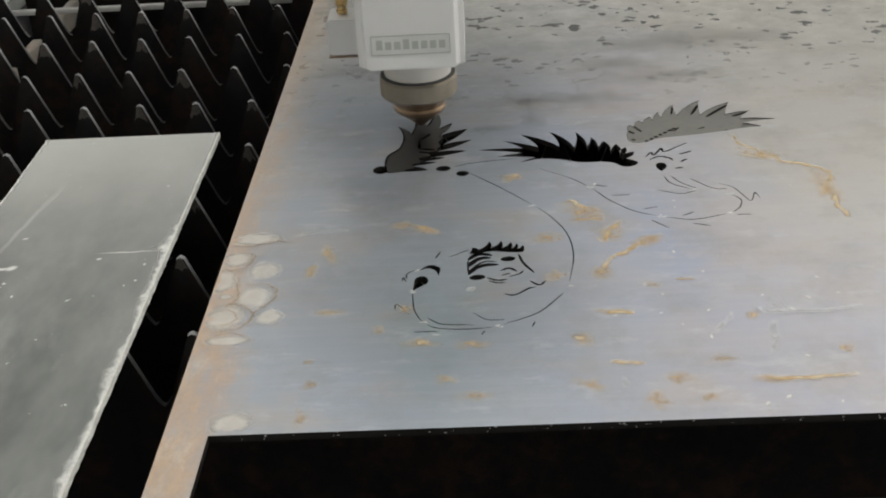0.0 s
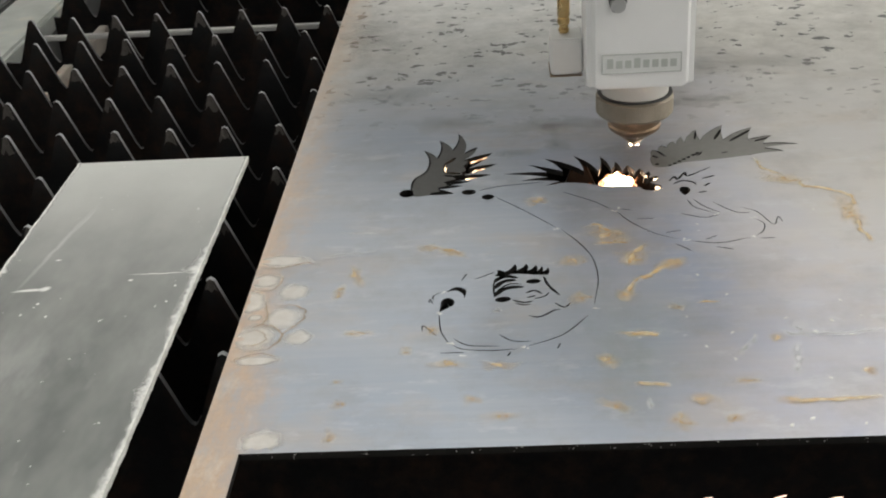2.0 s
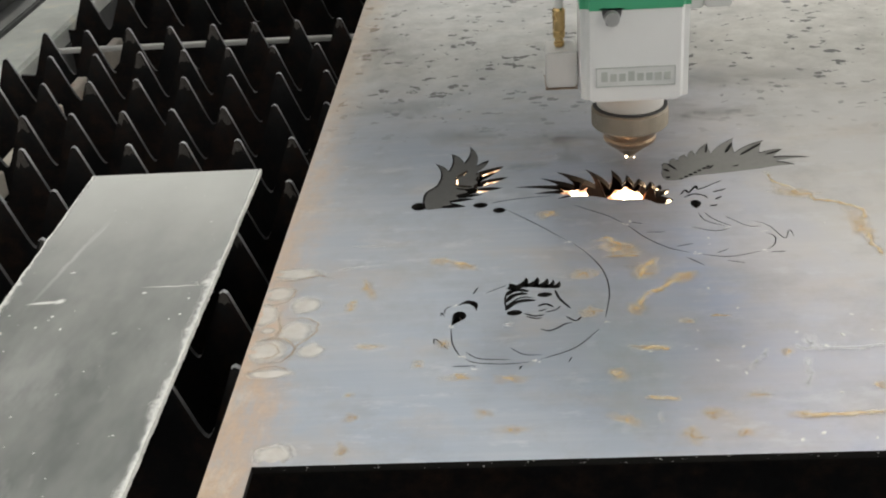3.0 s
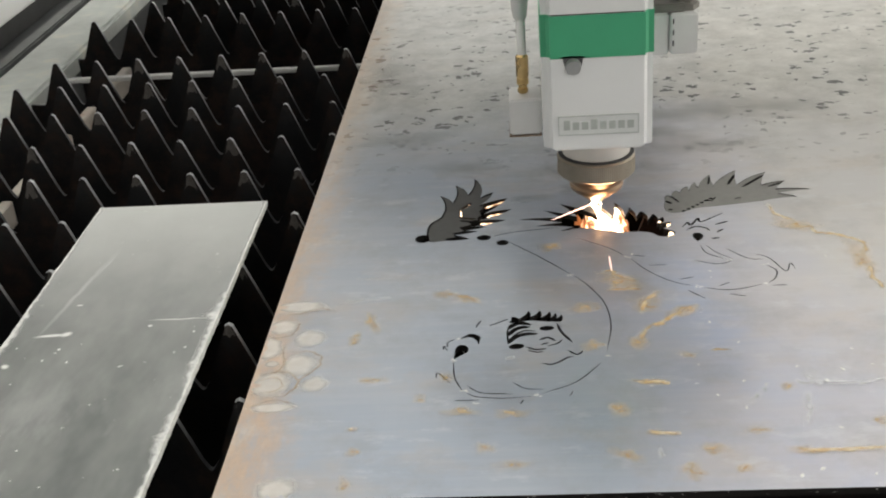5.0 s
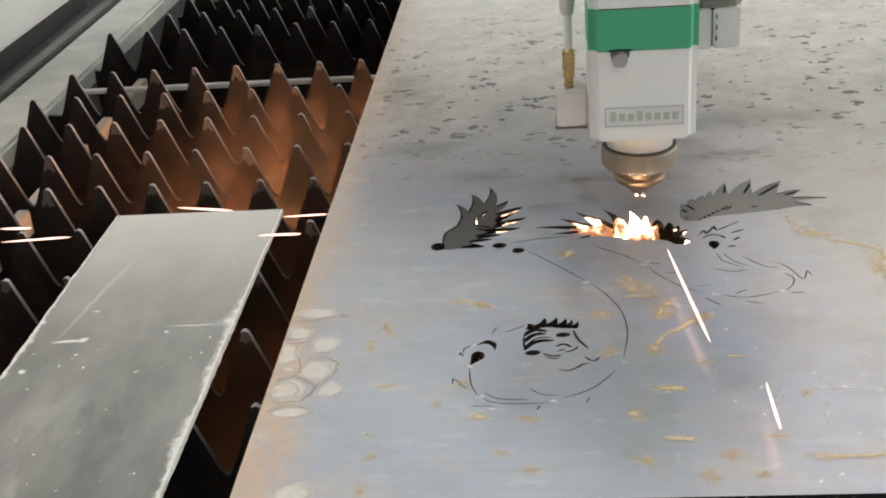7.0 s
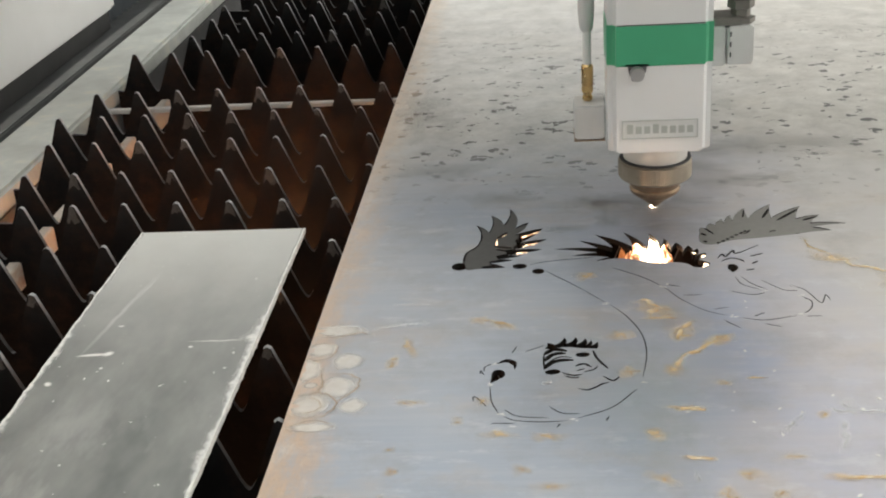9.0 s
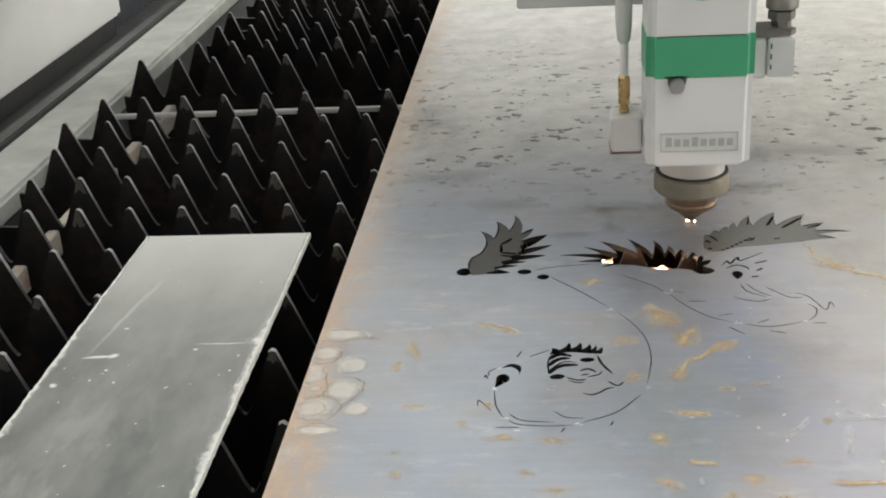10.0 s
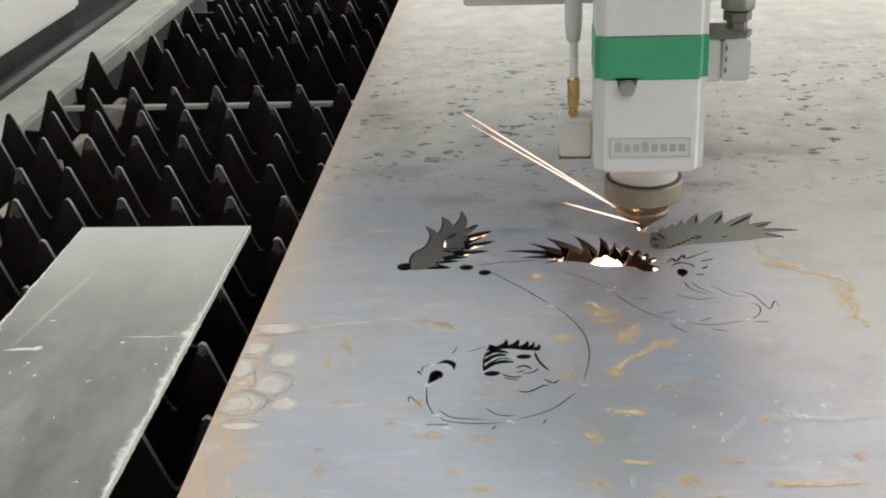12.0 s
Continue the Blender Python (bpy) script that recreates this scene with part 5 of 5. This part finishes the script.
# seconds, place of the main fire; it sinks to the tray where the beam is off
OUT = (0.235, 0.33, -0.700)
FIRE_ROWS = [
    (0.0, *OUT), (1.0, *OUT), (1.07, 0.236, 0.332, -0.026), (1.3, 0.232, 0.332, -0.020), (1.4, 0.242, 0.330, -0.032), (1.5, 0.231, 0.332, -0.034),
    (1.7, 0.220, 0.330, -0.030), (2.0, 0.236, 0.332, -0.034), (2.15, 0.230, 0.332, -0.026), (2.25, *OUT), (2.73, *OUT), (2.8, 0.226, 0.332, -0.022),
    (3.0, 0.234, 0.332, -0.036), (3.07, *OUT), (3.6, *OUT), (3.7, 0.222, 0.332, -0.026), (4.8, 0.225, 0.332, -0.020), (5.0, 0.216, 0.332, -0.022),
    (5.3, 0.222, 0.330, -0.022), (5.5, 0.206, 0.330, -0.023), (5.73, 0.210, 0.330, -0.026), (5.8, *OUT), (5.87, 0.190, 0.332, -0.022),
    (6.0, 0.214, 0.332, -0.018), (6.3, 0.208, 0.330, -0.022), (6.5, 0.219, 0.326, -0.032), (6.57, *OUT), (6.73, *OUT), (6.8, 0.186, 0.332, -0.022),
    (7.0, 0.226, 0.332, -0.018), (7.4, 0.216, 0.332, -0.022), (7.5, 0.224, 0.332, -0.022), (7.57, *OUT), (7.63, *OUT), (7.7, 0.222, 0.332, -0.020),
    (8.6, 0.224, 0.332, -0.024), (9.3, 0.222, 0.330, -0.024), (9.5, 0.226, 0.332, -0.020), (9.8, 0.228, 0.332, -0.026), (10.0, 0.230, 0.332, -0.042), (10.2, 0.228, 0.332, -0.026), (10.5, 0.226, 0.332, -0.020),
    (10.67, 0.232, 0.328, -0.036), (10.9, 0.230, 0.332, -0.020), (10.97, *OUT), (11.07, *OUT), (11.1, 0.230, 0.330, -0.024), (11.5, 0.226, 0.332, -0.031),
    (11.8, 0.236, 0.326, -0.034), (12.0, 0.228, 0.332, -0.036)]
LOW = (0.19, 0.335, -0.700)
SECOND_ROWS = [
    (0.0, *LOW), (1.2, *LOW), (1.27, 0.195, 0.332, -0.036), (1.4, *LOW), (2.76, *LOW), (2.83, 0.195, 0.330, -0.033), (3.0, 0.200, 0.328, -0.038), (3.07, *LOW),
    (4.9, *LOW), (5.4, *LOW), (5.47, 0.182, 0.330, -0.033), (5.7, 0.186, 0.328, -0.034), (5.8, *LOW), (5.93, 0.186, 0.330, -0.032), (6.0, 0.190, 0.330, -0.031),
    (6.2, *LOW), (6.33, 0.182, 0.330, -0.033), (6.5, 0.184, 0.330, -0.033), (6.57, *LOW), (6.9, *LOW), (7.0, 0.196, 0.330, -0.028), (7.2, 0.190, 0.330, -0.028),
    (7.5, 0.188, 0.330, -0.032), (7.57, *LOW), (8.9, *LOW), (9.3, *LOW), (9.43, 0.184, 0.328, -0.030), (10.0, 0.188, 0.328, -0.038), (10.5, 0.186, 0.328, -0.030), (10.7, *LOW),
    (11.0, *LOW), (11.3, 0.186, 0.328, -0.036), (11.5, 0.184, 0.326, -0.042), (11.8, *LOW), (12.0, 0.192, 0.328, -0.040)]
# seconds, height of the embers between the slats; they lie buried in the tray's slag otherwise
EMBER_ROWS = [
    (0.0, -0.70), (5.1, -0.70), (5.2, -0.300), (5.5, -0.270), (5.7, -0.260), (5.87, -0.150), (6.0, -0.085), (6.1, -0.090), (6.3, -0.150), (6.5, -0.170), (6.67, -0.110),
    (6.8, -0.088), (7.0, -0.088), (7.2, -0.130), (7.4, -0.120), (7.5, -0.110), (7.6, -0.150), (7.8, -0.230), (8.6, -0.180), (9.3, -0.190), (9.5, -0.175), (9.7, -0.190), (9.9, -0.70),
    (11.3, -0.70), (11.5, -0.330), (11.7, -0.380), (11.8, -0.70), (12.0, -0.70)]
# seconds, height of the glow under the crest's slits and under the plume's root
SLIT_ROWS = [
    (0.0, -0.70), (1.15, -0.70), (1.2, -0.0022), (1.3, -0.0022), (1.37, -0.70), (1.45, -0.70), (1.52, -0.0022), (2.13, -0.0022), (2.2, -0.70), (2.78, -0.70), (2.85, -0.0020), (3.0, -0.0020), (3.07, -0.70),
    (3.6, -0.70), (3.7, -0.0020), (5.0, -0.0020), (5.5, -0.0018), (6.5, -0.0020), (6.57, -0.0026), (6.73, -0.0026), (6.8, -0.0020), (7.5, -0.0020), (7.57, -0.70), (7.63, -0.70), (7.7, -0.0020),
    (9.2, -0.0020), (9.85, -0.0020), (9.92, -0.70), (10.12, -0.70), (10.2, -0.0020), (10.5, -0.0018), (10.9, -0.0020), (10.97, -0.70), (11.05, -0.70), (11.1, -0.0022), (11.7, -0.0022), (12.0, -0.0024)]
# seconds between which the beam burns
BEAM = [(1.17, 1.35), (1.5, 2.15), (2.8, 3.0), (3.7, 5.73), (5.87, 6.5), (6.8, 7.5), (7.7, 10.63), (10.8, 10.93), (11.1, 11.7), (11.87, 12.0)]
# bursts of sparks: seconds, then place, length, heading and rise of each streak
BURSTS = [
    (1.5, [
        (0.228, 0.083, -0.104, 0.012, 90, 80), (0.246, 0.083, -0.106, 0.012, 90, 84), (0.256, 0.083, -0.104, 0.010, 90, 85), (0.271, 0.083, -0.104, 0.012, 90, 80),
        (0.284, 0.083, -0.103, 0.014, 90, 82), (0.290, 0.083, -0.105, 0.012, 90, 78), (0.298, 0.083, -0.104, 0.012, 90, 84),
    ]),
    (2.0, [
        (0.231, 0.083, -0.106, 0.010, 0, 20), (0.262, 0.083, -0.104, 0.010, 0, 10), (0.305, 0.083, -0.104, 0.008, 0, 15), (0.336, 0.083, -0.106, 0.010, 0, 10),
    ]),
    (2.9, [
        (0.321, 0.350, 0.067, 0.124, 0, 34), (0.307, 0.350, 0.058, 0.102, 0, 34), (0.321, 0.350, 0.050, 0.107, 0, 27), (0.070, 0.327, 0.012, 0.110, -16, 0),
        (0.083, 0.295, 0.012, 0.106, -10, 0),
    ]),
    (3.1, [
        (0.181, 0.253, 0.012, 0.099, 64, 0),
    ]),
    (5.0, [
        (0.191, 0.297, 0.012, 0.038, 40, 0), (0.212, 0.218, 0.012, 0.021, -90, 0),
    ]),
    (5.1, [
        (0.239, 0.178, 0.012, 0.205, -73, 0), (0.222, 0.186, 0.012, 0.150, -83, 0), (0.263, 0.214, 0.012, 0.145, -52, 0), (0.215, 0.212, 0.012, 0.115, -85, 0), (0.230, 0.198, 0.012, 0.150, -76, 0),
        (0.236, 0.120, 0.012, 0.020, -80, 0),
    ]),
    (5.5, [
        (0.264, 0.284, 0.012, 0.059, -15, 0), (0.256, 0.330, 0.012, 0.037, 22, 0), (0.287, 0.318, 0.012, 0.049, -53, 0), (0.341, 0.242, 0.012, 0.095, -20, 0),
        (0.288, 0.229, 0.012, 0.123, -41, 0), (0.259, 0.186, 0.012, 0.135, -59, 0), (0.310, 0.170, 0.012, 0.125, -47, 0), (0.215, 0.228, 0.012, 0.071, -83, 0),
        (0.249, 0.195, 0.012, 0.093, -62, 0), (0.289, 0.257, 0.012, 0.081, -30, 0), (0.167, 0.293, 0.012, 0.026, 16, 0),
    ]),
    (6.0, [
        (-0.180, 0.538, 0.000, 0.069, -23, 0), (-0.224, 0.325, 0.000, 0.022, 16, 0), (0.139, 0.240, 0.012, 0.029, 63, 0), (0.255, 0.299, 0.012, 0.053, 13, 0),
        (0.306, 0.350, 0.057, 0.013, 0, -18), (0.323, 0.350, 0.039, 0.016, 0, -38), (0.334, 0.341, 0.012, 0.027, -63, 0), (0.271, 0.358, 0.012, 0.026, -72, 0),
        (0.299, 0.370, 0.012, 0.019, -69, 0), (0.310, 0.300, 0.012, 0.022, -63, 0), (0.288, 0.361, 0.012, 0.021, -67, 0), (0.278, 0.032, 0.012, 0.040, -80, 0),
    ]),
    (6.5, [
        (0.271, 0.122, 0.012, 0.043, -67, 0), (0.271, 0.088, 0.012, 0.053, -65, 0), (0.308, 0.063, 0.012, 0.050, -46, 0),
    ]),
    (7.0, [
        (0.246, 0.186, 0.012, 0.121, -85, 0), (0.274, 0.059, 0.012, 0.043, -91, 0), (-0.241, 0.349, 0.000, 0.025, -2, 0), (-0.217, 0.327, 0.000, 0.052, 5, 0),
        (-0.099, 0.372, 0.000, 0.047, -13, 0), (-0.017, 0.352, 0.000, 0.034, 3, 0), (-0.031, 0.319, 0.000, 0.032, 0, 0),
    ]),
    (7.5, [
        (-0.200, 0.475, 0.000, 0.080, -9, 0),
    ]),
    (9.5, [
        (0.230, 0.345, 0.006, 0.035, 46, 0),
    ]),
    (10.2, [
        (0.171, 0.170, 0.012, 0.157, 68, 0), (0.249, 0.144, 0.012, 0.096, -92, 0),
    ]),
    (11.5, [
        (0.216, 0.350, 0.010, 0.075, 0, -2),
    ]),
    (11.65, [
        (-0.192, 0.795, 0.000, 0.094, -40, 0), (-0.138, 0.808, 0.000, 0.095, -42, 0),
    ]),
    (12.0, [
        (0.180, 0.350, 0.056, 0.128, 0, -34), (0.186, 0.350, 0.049, 0.123, 0, -32), (0.225, 0.355, 0.012, 0.067, -39, 0),
    ]),
]


def fly(seconds, x, y, z, long, heading, rise, wide=1.0):
    """Keys one spark: it lies dark in the tray, shoots through its place, and drops into the tray again."""
    ob = spark(long, (0.00032 + 0.00018 * random.random()) * wide)
    way = Vector((math.cos(radians(heading)) * math.cos(radians(rise)), math.sin(radians(heading)) * math.cos(radians(rise)), math.sin(radians(rise))))
    rest = pose(0.2 + random.uniform(-0.05, 0.05), 0.33 + random.uniform(-0.03, 0.03), -0.69, 0, -rise, heading)
    rows = [(0.0, rest)] if seconds > 0.2 else []
    for k in (-3, -1, 0, 1, 3):
        t = seconds + k / FPS
        if not 0 <= t <= 12.0:
            continue
        p = Vector((x, y, z)) + way * (0.45 * long * k)
        rows.append((t, pose(*p, 0, -rise, heading) if abs(k) < 3 else rest))
    if rows[-1][0] < 11.9:
        rows.append((12.0, rest))
    walk(ob, rows)


def nozzle_rows():
    """The splash stays under the nozzle while the beam burns, and lies in the tray else."""
    times, xs, ys = ([row[k] for row in HEAD_ROWS] for k in (0, 1, 2))
    there = lambda t: pose(float(np.interp(t, times, xs)), float(np.interp(t, times, ys)), -0.0026)
    rows = [(0.0, pose(0.24, 0.33, -0.70))]
    for start, end in BEAM:
        rows.append((start - 0.04, pose(0.24, 0.33, -0.70)))
        rows += [(t, there(t)) for t in [start] + [t for t in times if start < t < end] + [end]]
        if end < 12:
            rows.append((end + 0.04, pose(0.24, 0.33, -0.70)))
    return rows


def motions():
    walk(HEAD, [(t, pose(x, y, z)) for t, x, y, z in HEAD_ROWS])
    walk(FIRES[0], [(t, pose(x, y, z)) for t, x, y, z in FIRE_ROWS])
    walk(FIRES[1], [(t, pose(x - 0.003, y, z + (0.010 if z > -0.5 else 0.0))) for t, x, y, z in SECOND_ROWS])
    walk(NOZZLE_FIRE, nozzle_rows())
    for ob, (x, y) in zip(SLIT_LIGHTS, ((0.1155, 0.3235), (0.257, 0.293))):
        walk(ob, [(t, pose(x, y, z)) for t, z in SLIT_ROWS])
    for ob, (x, y) in zip(EMBERS, GAPS):
        walk(ob, [(t, pose(x, y, max(-0.70, z - (0.0 if y > 0.4 else 0.11)))) for t, z in EMBER_ROWS])
    for seconds, streaks in BURSTS:
        for row in streaks:
            if seconds in (5.1, 5.5):
                # finer sparks fan out beside the bright ones
                for _ in range(2):
                    fly(seconds, row[0] + random.gauss(0, 0.006), row[1] + random.gauss(0, 0.010), row[2], row[3] * random.uniform(0.3, 0.8), row[4] + random.gauss(0, 5), row[5], 0.6)
            fly(seconds, *row, {6.0: 2.4, 6.5: 1.9, 7.0: 1.9}.get(seconds, 1.0))


motions()
